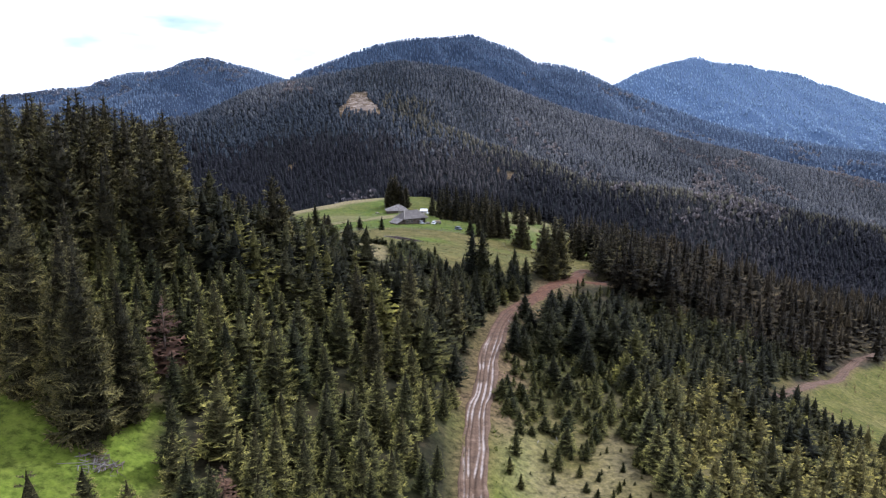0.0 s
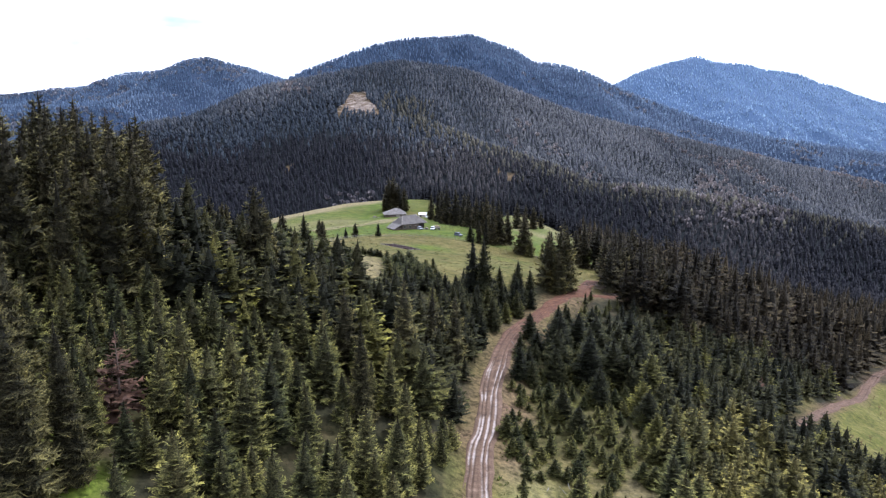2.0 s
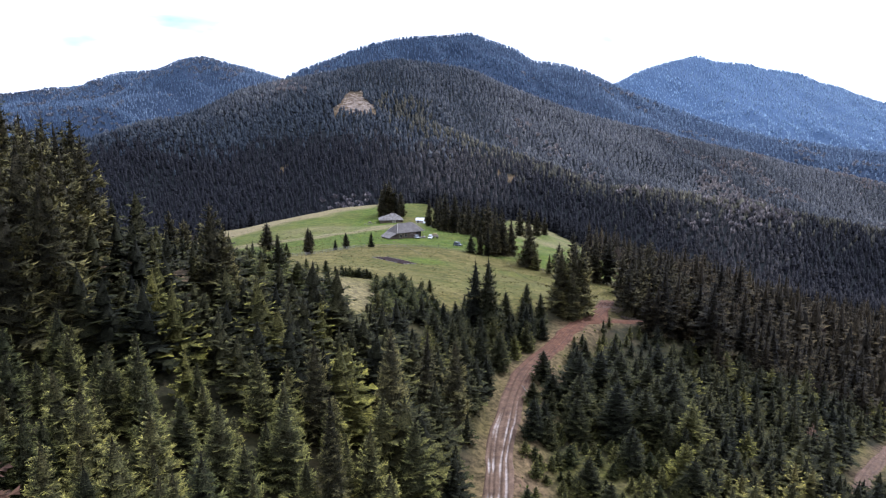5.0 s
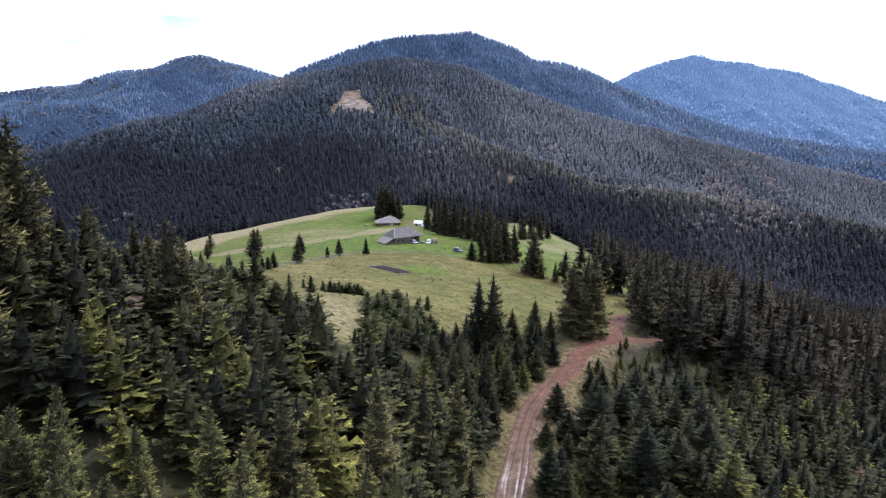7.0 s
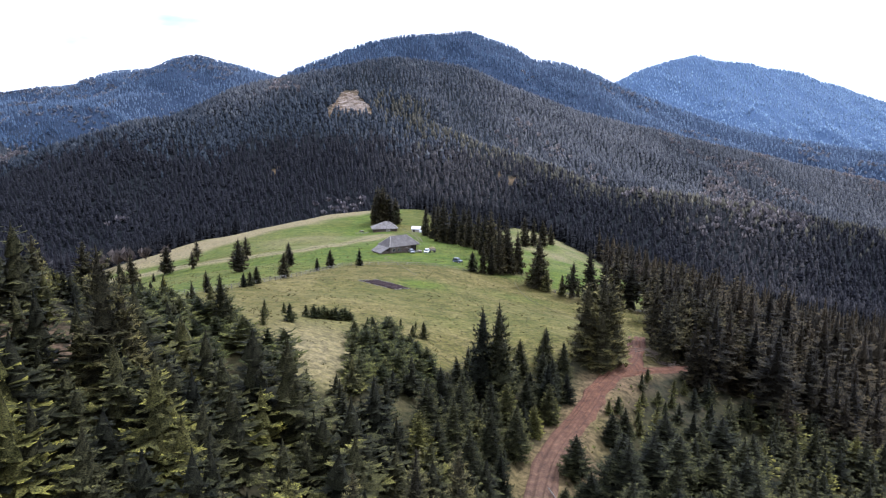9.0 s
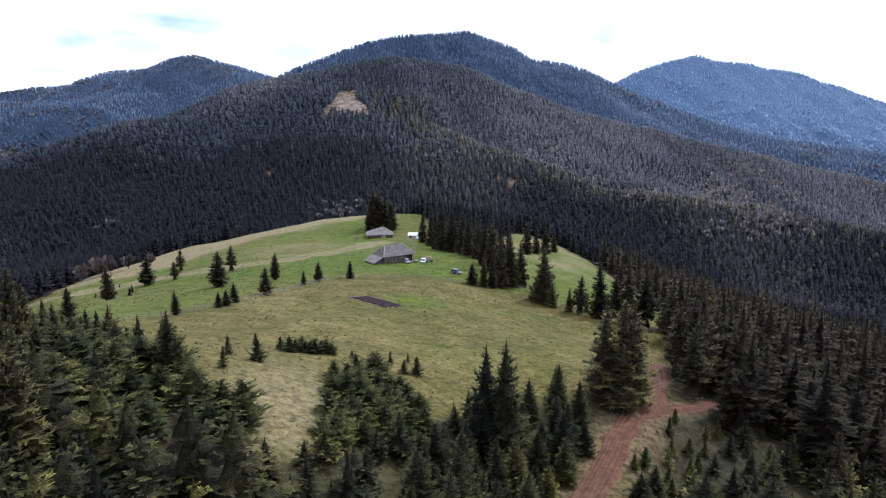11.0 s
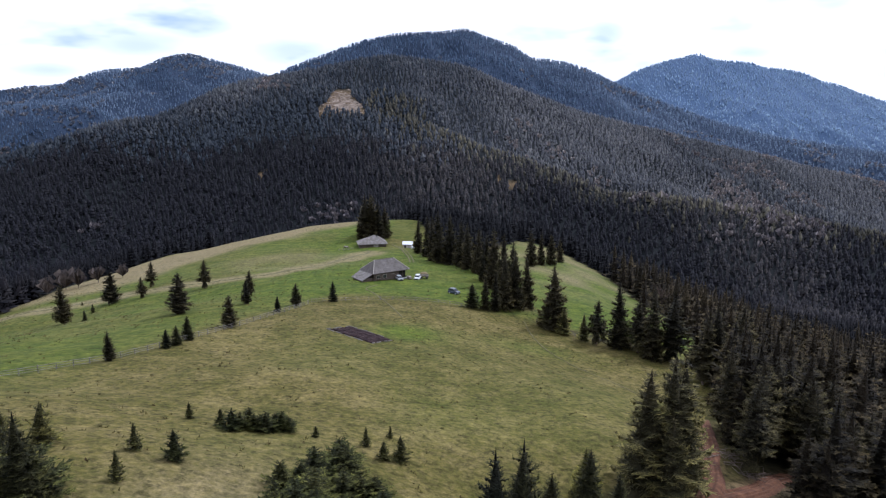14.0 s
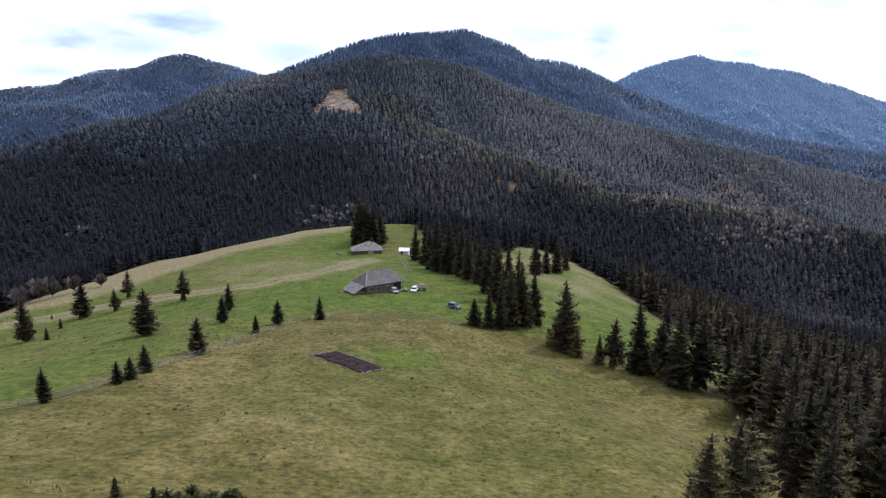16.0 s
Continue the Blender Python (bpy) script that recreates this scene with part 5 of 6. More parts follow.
# ---------------------------------------------------------------- farm: buildings
def shingle_rows(slope, pts, mat, rows, parent_name="shingle_course"):
    """Overlapping courses of shingles as thin boards across a roof slope: pts eave-left, eave-right, ridge-right, ridge-left."""
    a, b, c, d = (Vector(p) for p in pts)
    up = ((b - a).cross(d - a)).normalized()
    if up.z < 0:
        up = -up
    for k in range(rows):
        t0, t1 = k / rows, min(1.0, (k + 1.25) / rows)
        l0, r0, l1, r1 = a.lerp(d, t0), b.lerp(c, t0), a.lerp(d, t1), b.lerp(c, t1)
        bm = bmesh.new()
        sheet(bm, [l0 + up * 0.10, r0 + up * 0.10, r1 + up * 0.045, l1 + up * 0.045], 0.05)
        part(parent_name, bm, mat, slope)


def farmhouse():
    """Log house under a hipped shingle roof with a low lean-to at one end."""
    x0, y0 = -23.2, 357.0
    z0 = ground(-18, 362) - 0.1
    ob = new("log_house")
    ob.matrix_world = pose(x0, y0, z0, 0, 0, 35)
    L, D, H, R, o = 13.6, 8.4, 3.4, 6.8, 0.6
    # log walls: one beam a course
    for k in range(13):
        z = 0.13 + 0.265 * k
        part("log", one_rod((-0.25, 0.15, z), (L - 3.6, 0.15, z), 0.145, 8), M_LOG, ob)
        part("log", one_rod((-0.25, D - 0.15, z), (L + 0.25, D - 0.15, z), 0.145, 8), M_LOG, ob)
        part("log", one_rod((0.15, -0.25, z + 0.13), (0.15, D + 0.25, z + 0.13), 0.145, 8), M_LOG, ob)
        part("log", one_rod((L - 0.15, 2.2, z + 0.13), (L - 0.15, D + 0.25, z + 0.13), 0.145, 8), M_LOG, ob)
        part("log", one_rod((L - 3.75, 0.0, z + 0.13), (L - 3.75, 2.4, z + 0.13), 0.145, 8), M_LOG, ob)
        part("log", one_rod((L - 3.9, 2.2, z), (L + 0.2, 2.2, z), 0.145, 8), M_LOG, ob)
    part("plinth", one_box((L, D, 0.5), pose(L / 2, D / 2, -0.15), 0.03), M_STONE, ob, "rough stone footing")
    # solid near-black block stands in for the shaded inside
    part("inner_wall", one_box((L - 0.8, D - 0.8, H - 0.3), pose(L / 2 - 0.1, D / 2 + 0.15, H / 2)), M_GAP, ob)
    # porch posts and beam
    for px in (L - 0.15, L - 1.9):
        part("post", one_box((0.17, 0.17, H), pose(px, 0.12, H / 2), 0.02), M_LOG, ob)
    part("beam", one_box((3.9, 0.2, 0.2), pose(L - 1.85, 0.12, H - 0.05), 0.02), M_LOG, ob)
    # openings on the front
    for k, (px, w, h, zc) in enumerate(((1.7, 1.2, 1.1, 1.8), (4.3, 1.2, 1.1, 1.8))):
        win = part("window", one_box((w + 0.24, 0.10, h + 0.24), pose(px, -0.02, zc), 0.01), M_BOARD, ob, "small window with a pale board frame")
        part("pane", one_box((w, 0.06, h), pose(px, -0.06, zc)), M_GLASS_DARK, win)
        part("mullion", one_box((0.07, 0.05, h), pose(px, -0.11, zc)), M_BOARD, win)
    door = part("door", one_box((1.1, 0.09, 2.0), pose(7.6, -0.03, 1.1), 0.01), M_LOG, ob, "dark plank door")
    part("door_frame", one_box((1.4, 0.06, 0.16), pose(7.6, -0.05, 2.2)), M_BOARD, door)
    part("handle", one_box((0.05, 0.06, 0.2), pose(8.0, -0.10, 1.1)), M_GAP, door)
    # hipped roof
    rl, rr = 2.6, L - 3.2
    fl, fr, bl, br = (-o, -o, H - 0.25), (L + o, -o, H - 0.25), (-o, D + o, H - 0.25), (L + o, D + o, H - 0.25)
    p, q = (rl, D / 2, R), (rr, D / 2, R)
    low = 1.15
    ll, lb = (-4.4, 0.3, low), (-4.4, D - 0.2, low)
    for name, pts, rows in (("roof_slope", (fl, fr, q, p), 15), ("roof_slope", (br, bl, p, q), 15), ("roof_hip", (fr, br, q, q), 13), ("roof_hip", (bl, fl, p, p), 13)):
        bm = bmesh.new()
        if Vector(pts[2]) == Vector(pts[3]):
            sheet(bm, pts[:3], 0.12)
        else:
            sheet(bm, pts, 0.12)
        s = part(name, bm, M_SHINGLE_DARK, ob, "old dark shingle slope")
        shingle_rows(s, pts, M_SHINGLE_DARK, rows)
    # lean-to sweeping almost to the ground
    bm = bmesh.new()
    a, b = Vector(fl) + Vector((0.5, 0.5, 0.18)), Vector(bl) + Vector((0.5, -0.5, 0.18))
    lean = (ll, tuple(a), tuple(b), lb)
    sheet(bm, [lb, ll, tuple(a), tuple(b)], 0.12)
    s = part("lean_to_roof", bm, M_SHINGLE, ob, "pale grey shingle lean-to roof")
    shingle_rows(s, (lb, ll, tuple(a), tuple(b)), M_SHINGLE, 11)
    bm = bmesh.new()
    box(bm, (3.6, 0.12, 1.9), pose(-1.9, 0.7, 0.75))
    part("lean_to_wall", bm, M_LOG, ob)
    part("lean_to_wall", one_box((0.12, D - 1.4, 1.0), pose(-3.9, D / 2, 0.45)), M_LOG, ob)
    for e, f in ((fl, p), (fr, q), (bl, p), (br, q)):
        part("hip_board", one_rod(Vector(e) + Vector((0, 0, 0.13)), Vector(f) + Vector((0, 0, 0.13)), 0.11, 6), M_BOARD, ob, "pale board along the hip")
    part("ridge_board", one_rod(Vector(p) + Vector((0, 0, 0.1)), Vector(q) + Vector((0, 0, 0.1)), 0.12, 6), M_SHINGLE_DARK, ob)
    tagged(ob, "old dark log house with a hipped shingle roof and lean-to", "house")


def barn():
    """Low barn under a big grey hipped roof."""
    ob = new("barn")
    ob.matrix_world = pose(-42.3, 475.5, ground(-36, 480) - 0.2, 0, 0, 12)
    L, D, H, R, o = 13.6, 9.0, 2.3, 5.6, 0.8
    for k in range(9):
        z = 0.13 + 0.25 * k
        part("log", one_rod((-0.2, 0.15, z), (L + 0.2, 0.15, z), 0.14, 7), M_LOG, ob)
        part("log", one_rod((-0.2, D - 0.15, z), (L + 0.2, D - 0.15, z), 0.14, 7), M_LOG, ob)
        part("log", one_rod((0.15, -0.2, z + 0.12), (0.15, D + 0.2, z + 0.12), 0.14, 7), M_LOG, ob)
        part("log", one_rod((L - 0.15, -0.2, z + 0.12), (L - 0.15, D + 0.2, z + 0.12), 0.14, 7), M_LOG, ob)
    # the barn's shaded inside, as a solid near-black block
    part("inner_wall", one_box((L - 0.7, D - 0.7, H - 0.2), pose(L / 2, D / 2, H / 2)), M_GAP, ob)
    part("door", one_box((2.4, 0.12, 1.9), pose(L * 0.62, -0.04, 1.0), 0.02), M_BOARD, ob, "wide plank barn door")
    rl, rr = 7.0, 9.6
    fl, fr, bl, br = (-o, -o, H - 0.3), (L + o, -o, H - 0.3), (-o, D + o, H - 0.3), (L + o, D + o, H - 0.3)
    p, q = (rl, D / 2, R), (rr, D / 2, R)
    for name, pts, rows in (("roof_slope", (fl, fr, q, p), 12), ("roof_slope", (br, bl, p, q), 12), ("roof_hip", (fr, br, q, q), 10), ("roof_hip", (bl, fl, p, p), 10)):
        bm = bmesh.new()
        sheet(bm, pts[:3] if Vector(pts[2]) == Vector(pts[3]) else pts, 0.12)
        s = part(name, bm, M_SHINGLE, ob, "weathered grey shingle slope")
        shingle_rows(s, pts, M_SHINGLE, rows)
    part("ridge_board", one_rod(Vector(p) + Vector((0, 0, 0.1)), Vector(q) + Vector((0, 0, 0.1)), 0.14, 6), M_SHINGLE, ob)
    part("vent_pipe", one_rod((rr - 0.3, D / 2 - 0.7, R - 0.6), (rr - 0.3, D / 2 - 0.7, R + 1.1), 0.16, 8), M_GAP, ob, "dark vent pipe")
    tagged(ob, "low log barn under a big weathered grey shingle roof", "barn")


def hut():
    """Small hut with a white metal roof beside the row of spruces."""
    ob = new("hut")
    ob.matrix_world = pose(-20.2, 476.5, ground(-18.5, 478) - 0.1, 0, 0, -8)
    W, D, H = 4.6, 3.4, 2.0
    for x, y, sx, sy in ((W / 2, 0.06, W, 0.12), (W / 2, D - 0.06, W, 0.12), (0.06, D / 2, 0.12, D - 0.24), (W - 0.06, D / 2, 0.12, D - 0.24)):
        part("wall", one_box((sx, sy, H), pose(x, y, H / 2)), M_BOARD, ob)
    # a near-black panel on the wall paints the doorway's shade
    part("door", one_box((0.9, 0.06, 1.7), pose(1.2, -0.03, 0.9)), M_GAP, ob, "dark panel for the open doorway's shade")
    for s in (0, 1):
        y0, y1 = (-0.4, D / 2) if s == 0 else (D + 0.4, D / 2)
        bm = bmesh.new()
        sheet(bm, [(-0.4, y0, H - 0.1), (W + 0.4, y0, H - 0.1), (W + 0.4, y1, H + 1.3), (-0.4, y1, H + 1.3)], 0.06)
        part("roof_sheet", bm, M_WHITE, ob, "white sheet metal")
    tagged(ob, "small board hut with a white metal roof", "hut")
    # round white tank beside it
    tank = new("water_tank")
    tank.matrix_world = pose(-15.0, 473.5, ground(-15.0, 473.5) - 0.05)
    bm = one_rod((0, 0, 0), (0, 0, 1.5), 0.85, 16)
    bmesh.ops.bevel(bm, geom=[e for e in bm.edges if e.calc_face_angle(0) > 1.0], offset=0.12, segments=2, affect="EDGES")
    part("tank_body", bm, M_WHITE, tank, smooth=True)
    part("lid", one_rod((0, 0, 1.5), (0, 0, 1.62), 0.3, 12), M_RUBBER, tank)
    tagged(tank, "round white plastic tank beside the hut", "tank")


farmhouse()
barn()
hut()


# ---------------------------------------------------------------- farm: vehicles
def hull(bm, stations, half_widths, z_low, z_top):
    """A car shell lofted over stations along x: half width, lower and upper height at each, with tucked-in top."""
    rings = []
    for x, w, zl, zt in zip(stations, half_widths, z_low, z_top):
        rings.append([bm.verts.new(p) for p in ((x, -w * 0.94, zl), (x, -w, zl + 0.28 * (zt - zl)), (x, -w * 0.97, zl + 0.75 * (zt - zl)), (x, -w * 0.84, zt),
                                                (x, w * 0.84, zt), (x, w * 0.97, zl + 0.75 * (zt - zl)), (x, w, zl + 0.28 * (zt - zl)), (x, w * 0.94, zl))])
    for a, b in zip(rings, rings[1:]):
        for k in range(8):
            bm.faces.new((a[k], a[(k + 1) % 8], b[(k + 1) % 8], b[k]))
    bm.faces.new(rings[0][::-1])
    bm.faces.new(rings[-1])
    bmesh.ops.recalc_face_normals(bm, faces=bm.faces)


def car(x, y, turn, body_mat, label, long=4.4, tall=1.75):
    ob = new("car")
    ob.matrix_world = pose(x, y, ground(x, y) + 0.02, 0, 0, turn)
    s = long / 4.4
    bm = bmesh.new()
    hull(bm, [v * s for v in (-2.2, -2.1, -1.2, 0.5, 1.2, 1.95, 2.2)], (0.78, 0.86, 0.9, 0.9, 0.9, 0.86, 0.74), (0.42, 0.32, 0.3, 0.3, 0.3, 0.32, 0.42), (0.95, 1.02, 1.02, 1.02, 0.98, 0.92, 0.8))
    body = part("body", bm, body_mat, ob, smooth=False)
    bm = bmesh.new()
    hull(bm, [v * s for v in (-2.05, -1.75, -0.2, 0.35, 1.0)], (0.80, 0.80, 0.82, 0.80, 0.80), (1.0, 1.0, 1.0, 1.0, 0.96), (1.2, tall - 0.03, tall, tall - 0.05, 1.05))
    part("cabin_glass", bm, M_GLASS_DARK, ob, "dark windows")
    bm = bmesh.new()
    hull(bm, [v * s for v in (-1.85, -1.7, -0.2, 0.3, 0.42)], (0.62, 0.70, 0.72, 0.70, 0.62), (tall - 0.10, tall - 0.04, tall - 0.02, tall - 0.05, tall - 0.10), (tall - 0.04, tall + 0.02, tall + 0.05, tall + 0.01, tall - 0.05))
    part("roof", bm, body_mat, ob)
    for px in (-1.2 * s, -0.25 * s, 0.42 * s):
        for sy in (-1, 1):
            part("pillar", one_rod((px, sy * 0.81, 1.0), (px - 0.08, sy * 0.70, tall - 0.04), 0.045, 6), body_mat, ob)
    for px in (-1.35 * s, 1.35 * s):
        for sy in (-1, 1):
            bm = one_rod((px, sy * 0.66, 0.34), (px, sy * 0.88, 0.34), 0.34, 16)
            wheel = part("wheel", bm, M_RUBBER, ob)
            part("rim", one_rod((px, sy * 0.87, 0.34), (px, sy * 0.905, 0.34), 0.2, 10), M_LAMP, wheel)
    for sy in (-1, 1):
        part("headlight", one_box((0.08, 0.34, 0.16), pose(2.17 * s, sy * 0.56, 0.72), 0.02), M_LAMP, ob)
        part("tail_light", one_box((0.06, 0.16, 0.28), pose(-2.19 * s, sy * 0.66, 0.78), 0.02), M_DRY, ob, "red tail light")
        part("mirror", one_box((0.12, 0.2, 0.14), pose(0.85 * s, sy * 1.0, 1.05), 0.03), body_mat, ob)
    part("grille", one_box((0.06, 0.7, 0.18), pose(2.19 * s, 0, 0.6), 0.02), M_RUBBER, ob)
    part("front_bumper", one_box((0.14, 1.5, 0.2), pose(2.17 * s, 0, 0.42), 0.04), M_RUBBER, ob)
    part("rear_bumper", one_box((0.14, 1.5, 0.2), pose(-2.2 * s, 0, 0.45), 0.04), M_RUBBER, ob)
    tagged(ob, label, "car")


car(4.2, 341, -38, M_CAR_BLUE, "blue off-road car parked on the bright grass", 3.9)
car(-8.5, 364.5, -100, M_CAR_WHITE, "white car parked in front of a hay cart", 4.1, 1.6)
car(-14.6, 359.8, -70, M_CAR_GREY, "grey car parked at the log house porch", 4.2, 1.55)


def hay_cart(x, y):
    ob = new("hay_cart")
    ob.matrix_world = pose(x, y, ground(x, y), 0, 0, 12)
    part("bed", one_box((3.2, 1.9, 0.18), pose(0, 0, 0.85), 0.02), M_LOG, ob)
    for sy in (-1, 1):
        for k in range(3):
            part("side_board", one_box((3.2, 0.05, 0.2), pose(0, sy * 0.93, 1.08 + 0.26 * k), 0.01), M_BOARD, ob)
        for sx in (-1, 1):
            w = part("wheel", one_rod((sx * 1.0, sy * 1.0, 0.42), (sx * 1.0, sy * 1.16, 0.42), 0.42, 14), M_RUBBER, ob)
            part("hub", one_rod((sx * 1.0, sy * 1.15, 0.42), (sx * 1.0, sy * 1.22, 0.42), 0.12, 8), M_LOG, w)
    bm = bmesh.new()
    bmesh.ops.create_icosphere(bm, subdivisions=3, radius=1.0, matrix=Matrix.Translation((0, 0, 1.55)) @ Matrix.Diagonal((1.5, 0.85, 0.85, 1)))
    for v in bm.verts:
        v.co += v.co.normalized() * 0.12 * noise.noise(v.co * 3)
    part("hay_load", bm, M_HAY, ob, "brown hay heap")
    tagged(ob, "wooden cart heaped with brown hay", "cart")


hay_cart(-6.4, 368.6)


def wood_stack(x, y, turn, n, label):
    ob = new("firewood_stack")
    ob.matrix_world = pose(x, y, ground(x, y), 0, 0, turn)
    r = random.Random(int(abs(x) * 10))
    for k in range(n):
        row, col = divmod(k, 9)
        part("split_log", one_rod((-0.5 + r.uniform(-0.06, 0.06), col * 0.27, 0.13 + row * 0.24), (0.5 + r.uniform(-0.06, 0.06), col * 0.27 + r.uniform(-0.03, 0.03), 0.13 + row * 0.24), r.uniform(0.10, 0.14), 6), M_LOG if r.random() < 0.5 else M_BOARD, ob)
    tagged(ob, label, "firewood")


wood_stack(-11.0, 362.5, 20, 36, "stack of split firewood by the log house")
wood_stack(-48.5, 478.0, 80, 27, "stack of split firewood by the barn")


# ---------------------------------------------------------------- fences
def rail_fence(pts, name, label, rails=3, gap=3.0, tall=1.25, seed=1):
    ob = new(name)
    r = random.Random(seed)
    line = along(pts, gap)
    ob.location = (line[0][0], line[0][1], ground(*line[0]))
    base = Vector(ob.location)
    feet = [Vector((x, y, ground(x, y))) - base for x, y in line]
    for f in feet:
        lean = Vector((r.uniform(-0.1, 0.1), r.uniform(-0.1, 0.1), tall * r.uniform(0.92, 1.08)))
        part("post", one_rod(f - Vector((0, 0, 0.3)), f + lean, 0.06, 6), M_RAIL, ob)
    for a, b in zip(feet, feet[1:]):
        for k in range(rails):
            z = tall * (0.28 + 0.62 * k / max(1, rails - 1))
            d = (b - a) * 0.06
            part("rail", one_rod(a - d + Vector((0, 0, z + r.uniform(-0.07, 0.07))), b + d + Vector((0, 0, z + r.uniform(-0.07, 0.07))), 0.042, 5, r2=0.032), M_RAIL, ob)
    tagged(ob, label, "fence")


rail_fence([(-78, 205), (-69, 222), (-61.5, 235), (-54.5, 248.5), (-47.5, 271), (-41.5, 291), (-36.5, 312)], "rail_fence", "weathered grey rail fence across the meadow", seed=3)
rail_fence([(-36.5, 313), (-26, 318.5), (-12, 320.5), (2, 321.5), (12, 320)], "rail_fence", "thin wooden yard fence below the house", 2, 3.4, 1.05, 5)
rail_fence([(31, 318), (38, 308.5), (46, 303), (55, 297), (62, 288.5), (66, 278), (67.5, 266)], "rail_fence", "grey brushwood-lined fence at the meadow's lower edge", 3, 2.8, 1.1, 7)
rail_fence([(-52, 470), (-48, 471), (-44.5, 473)], "rail_fence", "short rail fence beside the barn", 3, 2.4, 1.2, 9)


# ---------------------------------------------------------------- garden bed, paths, cut wood
def garden_bed():
    ob = new("garden_bed")
    cx, cy = -18.4, 276.2
    gz = ground(cx, cy)
    ob.matrix_world = Matrix.Translation((cx, cy, 0))
    u, v = Vector((0.76, -0.65, 0)), Vector((0.65, 0.76, 0))
    n, m = 40, 20
    grid = []
    bm = bmesh.new()
    for i in range(n + 1):
        row = []
        for j in range(m + 1):
            p = u * ((i / n - 0.5) * 14.6) + v * ((j / m - 0.5) * 6.4)
            p = p + Vector((noise.noise(p * 0.6), noise.noise(p * 0.6 + Vector((9, 0, 0))), 0)) * 0.55
            e = min(i, n - i, j, m - j)
            furrow = 0.10 * math.sin(j * 2.1) + 0.16 * noise.noise(Vector((p.x * 1.7, p.y * 1.7, 0)))
            z = ground(cx + p.x, cy + p.y) + (0.16 + furrow if e > 0 else -0.25)
            row.append(bm.verts.new((p.x, p.y, z)))
        grid.append(row)
    for i in range(n):
        for j in range(m):
            bm.faces.new((grid[i][j], grid[i + 1][j], grid[i + 1][j + 1], grid[i][j + 1]))
    part("soil", bm, M_SOIL, ob)
    r = random.Random(9)
    corners = [u * a * 7.4 + v * b * 3.45 for a, b in ((-1, -1), (1, -1), (1, 1), (-1, 1))]
    for k in range(4):
        a, b = corners[k], corners[(k + 1) % 4]
        for s in range(5):
            if r.random() < 0.2:
                continue
            p, q = a.lerp(b, s / 5), a.lerp(b, (s + r.uniform(0.8, 1.05)) / 5)
            p, q = [Vector((w.x, w.y, ground(cx + w.x, cy + w.y) + 0.14)) + Vector((r.uniform(-0.25, 0.25), r.uniform(-0.25, 0.25), 0)) for w in (p, q)]
            part("edge_log", one_rod(p, q, 0.11, 6), M_RAIL, ob)
    tagged(ob, "dug dark garden bed edged with grey poles", "garden bed")


garden_bed()


def worn_line(name, pts, half, label):
    line = along(pts, 1.2)
    tan = np.gradient(line, axis=0)
    tan /= np.hypot(*tan.T)[:, None]
    nrm = np.stack([tan[:, 1], -tan[:, 0]], 1)
    V = []
    for k in range(len(line)):
        for j in (-1.6, -1, 0, 1, 1.6):
            w = half * j * (1 + 0.25 * float(wave(np.array([k * 1.2]), np.array([7.0 + j]), 4, 71)[0]))
            x, y = line[k] + nrm[k] * w
            V.append((x, y, ground(x, y) + (0.10 if abs(j) < 1.5 else -0.12)))
    idx = np.arange(len(V)).reshape(len(line), 5)
    F = np.stack([idx[:-1, :-1], idx[:-1, 1:], idx[1:, 1:], idx[1:, :-1]], -1).reshape(-1, 4)
    tagged(new(name, mesh_of(name, V, F, [M_WORN], smooth=True)), label, "path", kind="structure")


worn_line("path_meadow", TRAIL + [(-37, 462)], 0.5, "broad pale worn track across the upper meadow")
worn_line("path_yard", [(-10, 299), (-14, 312), (-21, 331), (-24, 340), (-21, 350)], 0.14, "narrow worn foot path to the house")
worn_line("path_shed", [(-13.5, 412), (-15, 432), (-18.5, 456), (-22, 475), (-27, 487)], 0.3, "worn wheel track to the hut")
worn_line("path_shed_twin", [(-11.9, 412), (-13.4, 432), (-16.9, 456), (-20.5, 474), (-22.5, 481)], 0.25, "worn wheel track to the hut")
worn_line("path_lower", [(24, 317), (26, 293), (31, 278), (37, 268), (42, 250), (43, 236)], 0.11, "thin worn track down the meadow")


def scrap(cx, cy, n, spread, name, label, mats, lmin, lmax, rmax, seed):
    ob = new(name)
    r = random.Random(seed)
    ob.location = (cx, cy, ground(cx, cy))
    for k in range(n):
        x, y, a = r.gauss(0, spread), r.gauss(0, spread * 0.6), r.uniform(0, 6.28)
        l, rad = r.uniform(lmin, lmax) / 2, r.uniform(0.4, 1.0) * rmax
        z = ground(cx + x, cy + y) - ob.location.z + rad + r.uniform(0, 0.35)
        d = Vector((math.cos(a) * l, math.sin(a) * l, r.uniform(-0.1, 0.15) * l))
        part("branch", one_rod(Vector((x, y, z)) - d, Vector((x, y, z)) + d, rad, 5, r2=rad * 0.6), r.choice(mats), ob)
    tagged(ob, label, "brush pile")


scrap(46, 219.5, 60, 2.6, "brush_pile", "dark heap of cut branches by the junction", [M_LOG, M_BARK], 1.5, 4, 0.09, 2)
scrap(-37.3, 69.5, 70, 1.3, "brush_pile", "grey heap of dead branches on the grass", [M_LOG, M_BARK, M_RAIL], 1.0, 2.8, 0.07, 3)
scrap(17.5, 104, 8, 2.5, "brush_pile", "pale fallen sticks beside the road", [M_RAIL], 1.2, 2.5, 0.08, 4)
scrap(15.5, 155, 4, 1.5, "brush_pile", "pale fallen pole beside the road", [M_RAIL], 2.0, 4.0, 0.09, 5)


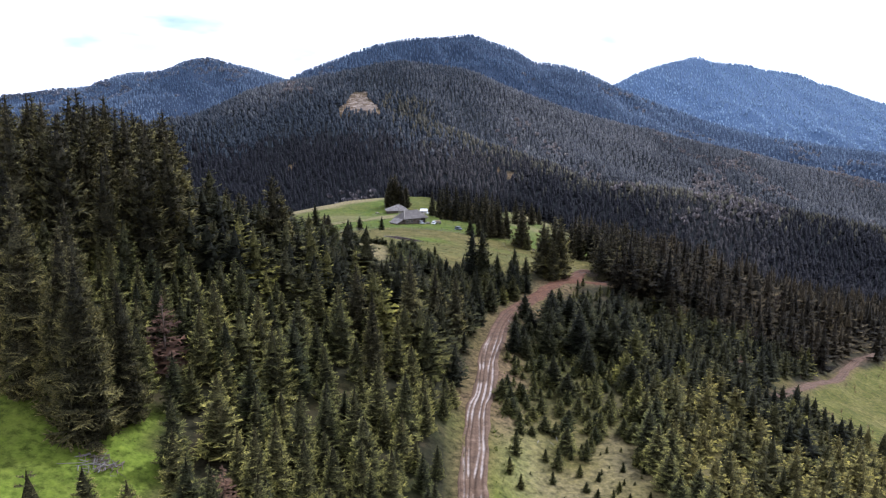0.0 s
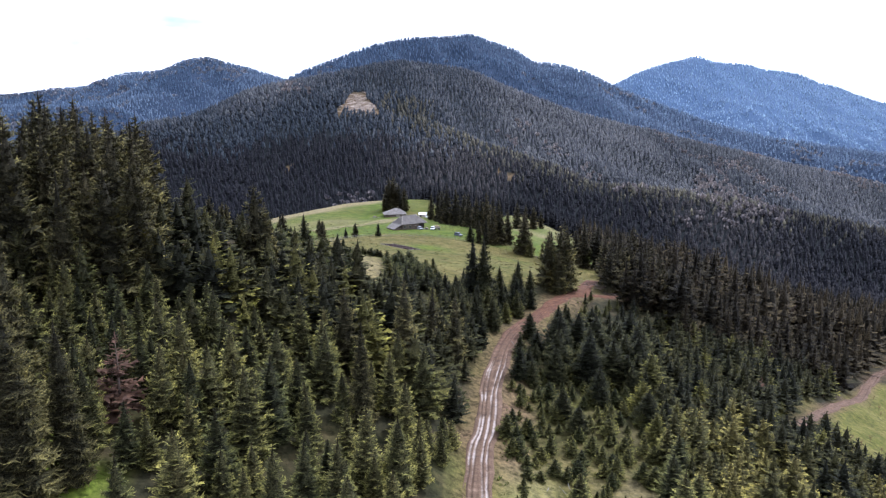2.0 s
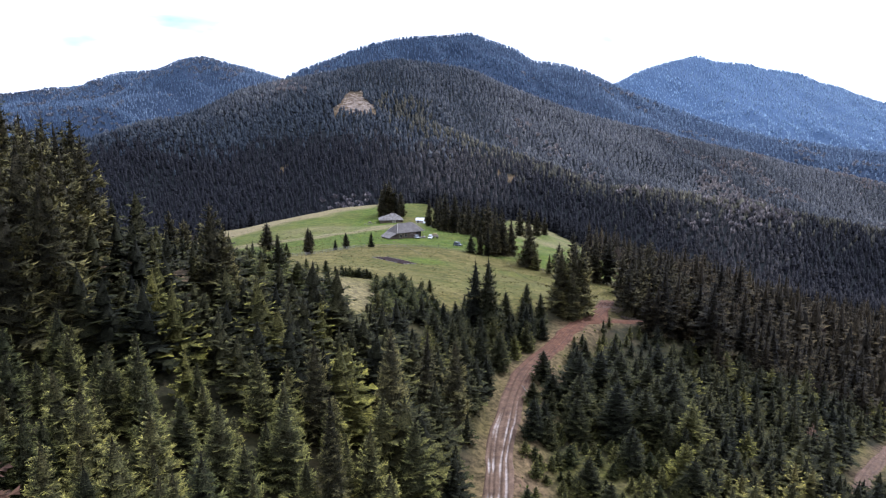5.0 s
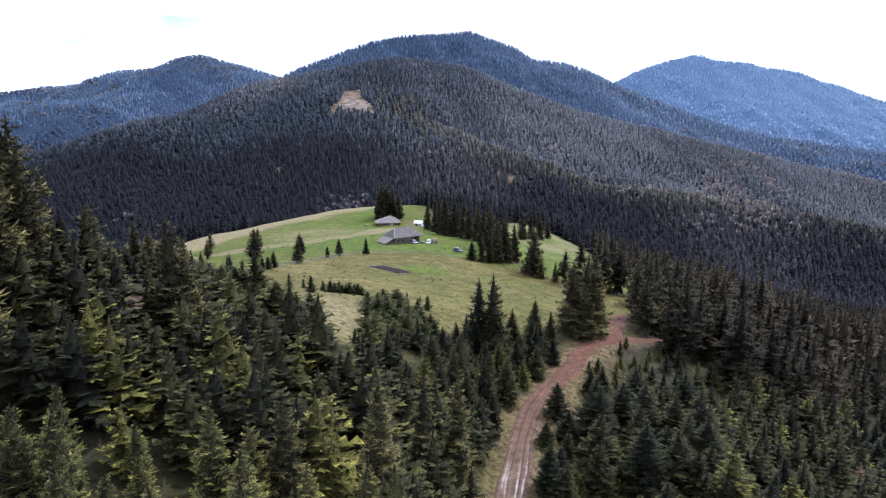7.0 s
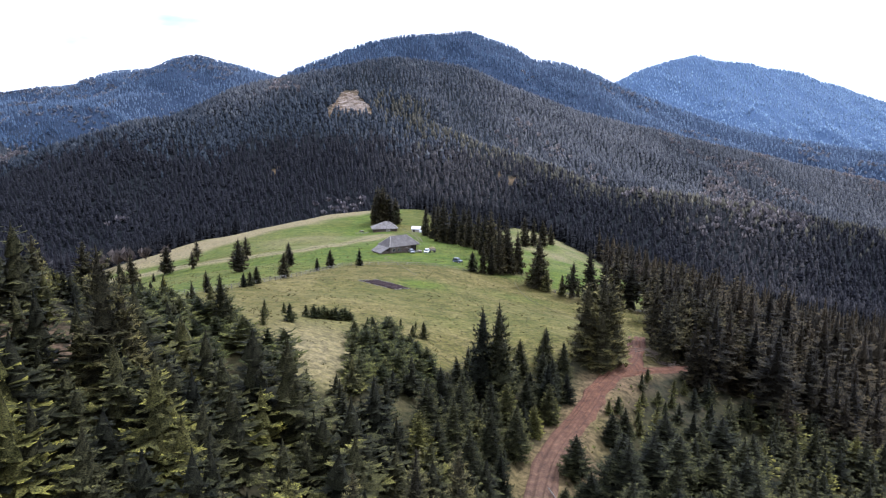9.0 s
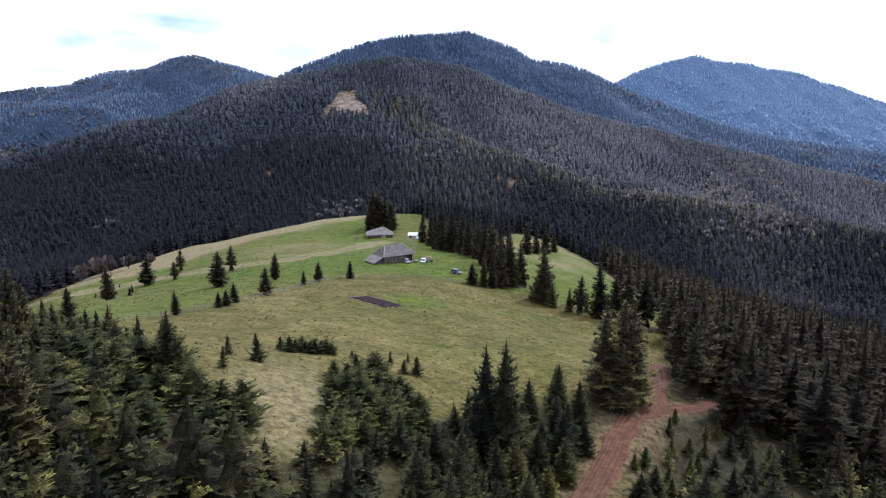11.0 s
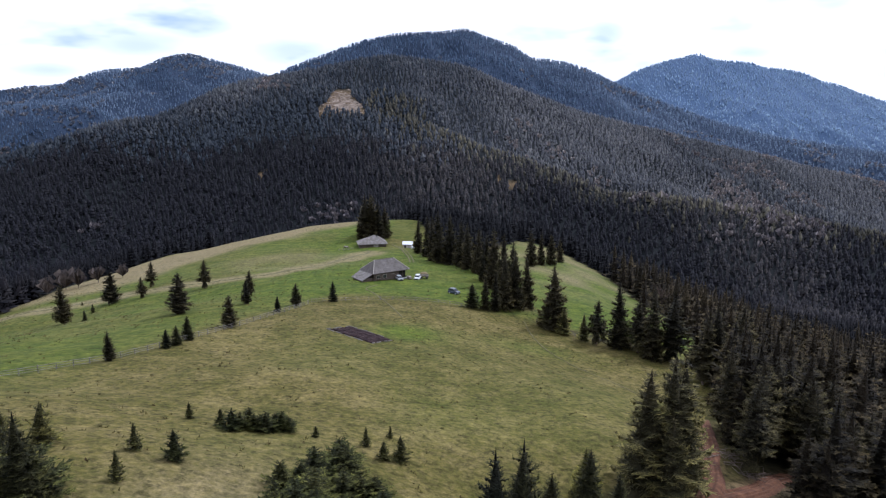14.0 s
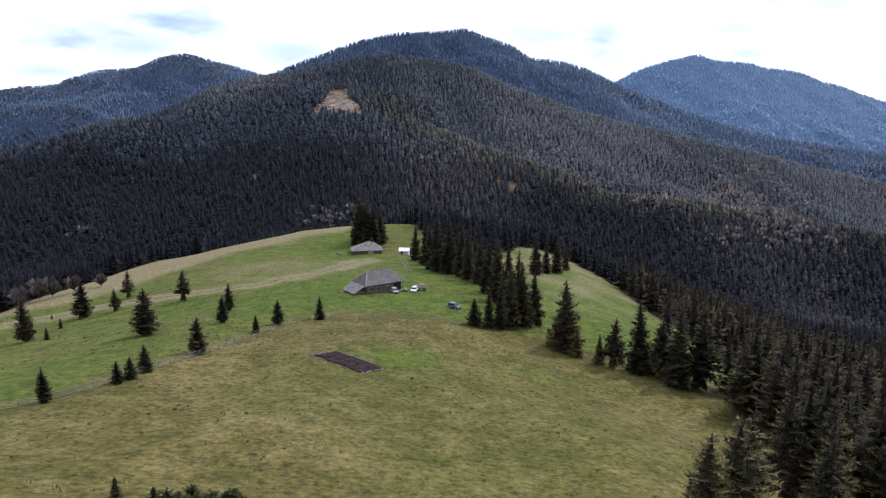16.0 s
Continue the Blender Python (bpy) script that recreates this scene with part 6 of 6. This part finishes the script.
# ---------------------------------------------------------------- ground litter
def litter():
    """Tussocks, stones and shrubs too many to count."""
    g = np.random.RandomState(12)
    tuft = []
    for k in range(4):
        r = random.Random(300 + k)
        V, T = [], []
        for b in range(7):
            a = r.uniform(0, 6.28)
            c, s = math.cos(a), math.sin(a)
            n = len(V)
            l = r.uniform(0.5, 1.0)
            V.extend([(c * 0.2 - s * 0.28, s * 0.2 + c * 0.28, -0.1), (c * 0.2 + s * 0.28, s * 0.2 - c * 0.28, -0.1), (c * l, s * l, r.uniform(0.5, 1.0))])
            T.append((n, n + 1, n + 2))
        tuft.append((np.array(V), np.array(T), 0))

    def field(n, x0, x1, y0, y1, rule, h0, h1):
        x, y = g.uniform(x0, x1, n), g.uniform(y0, y1, n)
        ok = rule(x, y)
        x, y = x[ok], y[ok]
        return spots_of(x, y, g, h0, h1, len(tuft))

    meadow = field(14000, -190, 75, 140, 430, lambda a, b: inside(MEADOW, a, b) & (road_gap(a, b) > 2.5) & (wave(a, b, 14, 81) > -0.4), 0.2, 0.6)
    scatter_mesh("grass_tussocks", tuft, meadow, [M_TUSSOCK], "brownish grass tussocks and molehills on the meadow", "grass")
    lumps = field(900, -60, 60, 175, 335, lambda a, b: inside(MEADOW, a, b) & (road_gap(a, b) > 3), 0.25, 0.5)
    scatter_mesh("molehills", tuft, lumps, [M_MOLE], "dark brown molehills and dead tufts on the meadow", "molehill")
    slope = field(5000, 4, 70, 40, 200, lambda a, b: (road_gap(a, b) > 2.6) & (road_gap(a, b) < 11.9) & ~inside(MEADOW, a, b), 0.15, 0.5)
    yard = field(3500, -85, -28, 45, 95, lambda a, b: inside(YARD_GRASS, a, b), 0.12, 0.4)
    scatter_mesh("verge_grass", tuft, np.concatenate([slope, yard]), [M_TUSSOCK_GREEN], "rough green grass tufts on verge and clearing", "grass")
    shrub = [(v, t, 0) for v, t in (bare_arrays(310 + k, 22) for k in range(4))]
    x = np.r_[g.uniform(72, 100, 70), g.uniform(36, 72, 40), g.uniform(90, 170, 60)]
    y = np.r_[g.uniform(118, 165, 70), g.uniform(282, 330, 40), g.uniform(190, 240, 60)]
    ok = road_gap(x, y) > 3
    sp = spots_of(x[ok], y[ok], g, 1.2, 2.8, len(shrub))
    scatter_mesh("bare_shrubs", shrub, sp, [M_SHRUB], "leafless reddish shrubs on the lower slope", "shrub")
    # stumps and pale slash on the clear-cut
    V, T = [], []
    for k in range(900):
        a, l, w = g.uniform(0, 3.14), g.uniform(2, 7), g.uniform(0.15, 0.5)
        x, y = CLEARCUT[0] + g.normal(0, 17), CLEARCUT[1] - 10 + g.normal(0, 22)
        if not bool(cleared(np.array([x]), np.array([y]))[0]):
            continue
        z, c, s, n = ground(x, y), math.cos(a), math.sin(a), len(V)
        V.extend([(x - c * l, y - s * l, z + 0.2), (x + s * w, y - c * w, z + 0.3), (x + c * l, y + s * l, z + 0.2), (x, y, z + 0.3 + 2 * w), (x - s * w, y + c * w, z + 0.3)])
        T.extend([(n, n + 1, n + 3), (n + 1, n + 2, n + 3), (n + 2, n + 4, n + 3), (n + 4, n, n + 3)])
    tagged(new("felled_timber", mesh_of("felled_timber", V, T, [M_SLASH])), "pale felled timber on the clear-cut slope", "timber", kind="stuff")


litter()
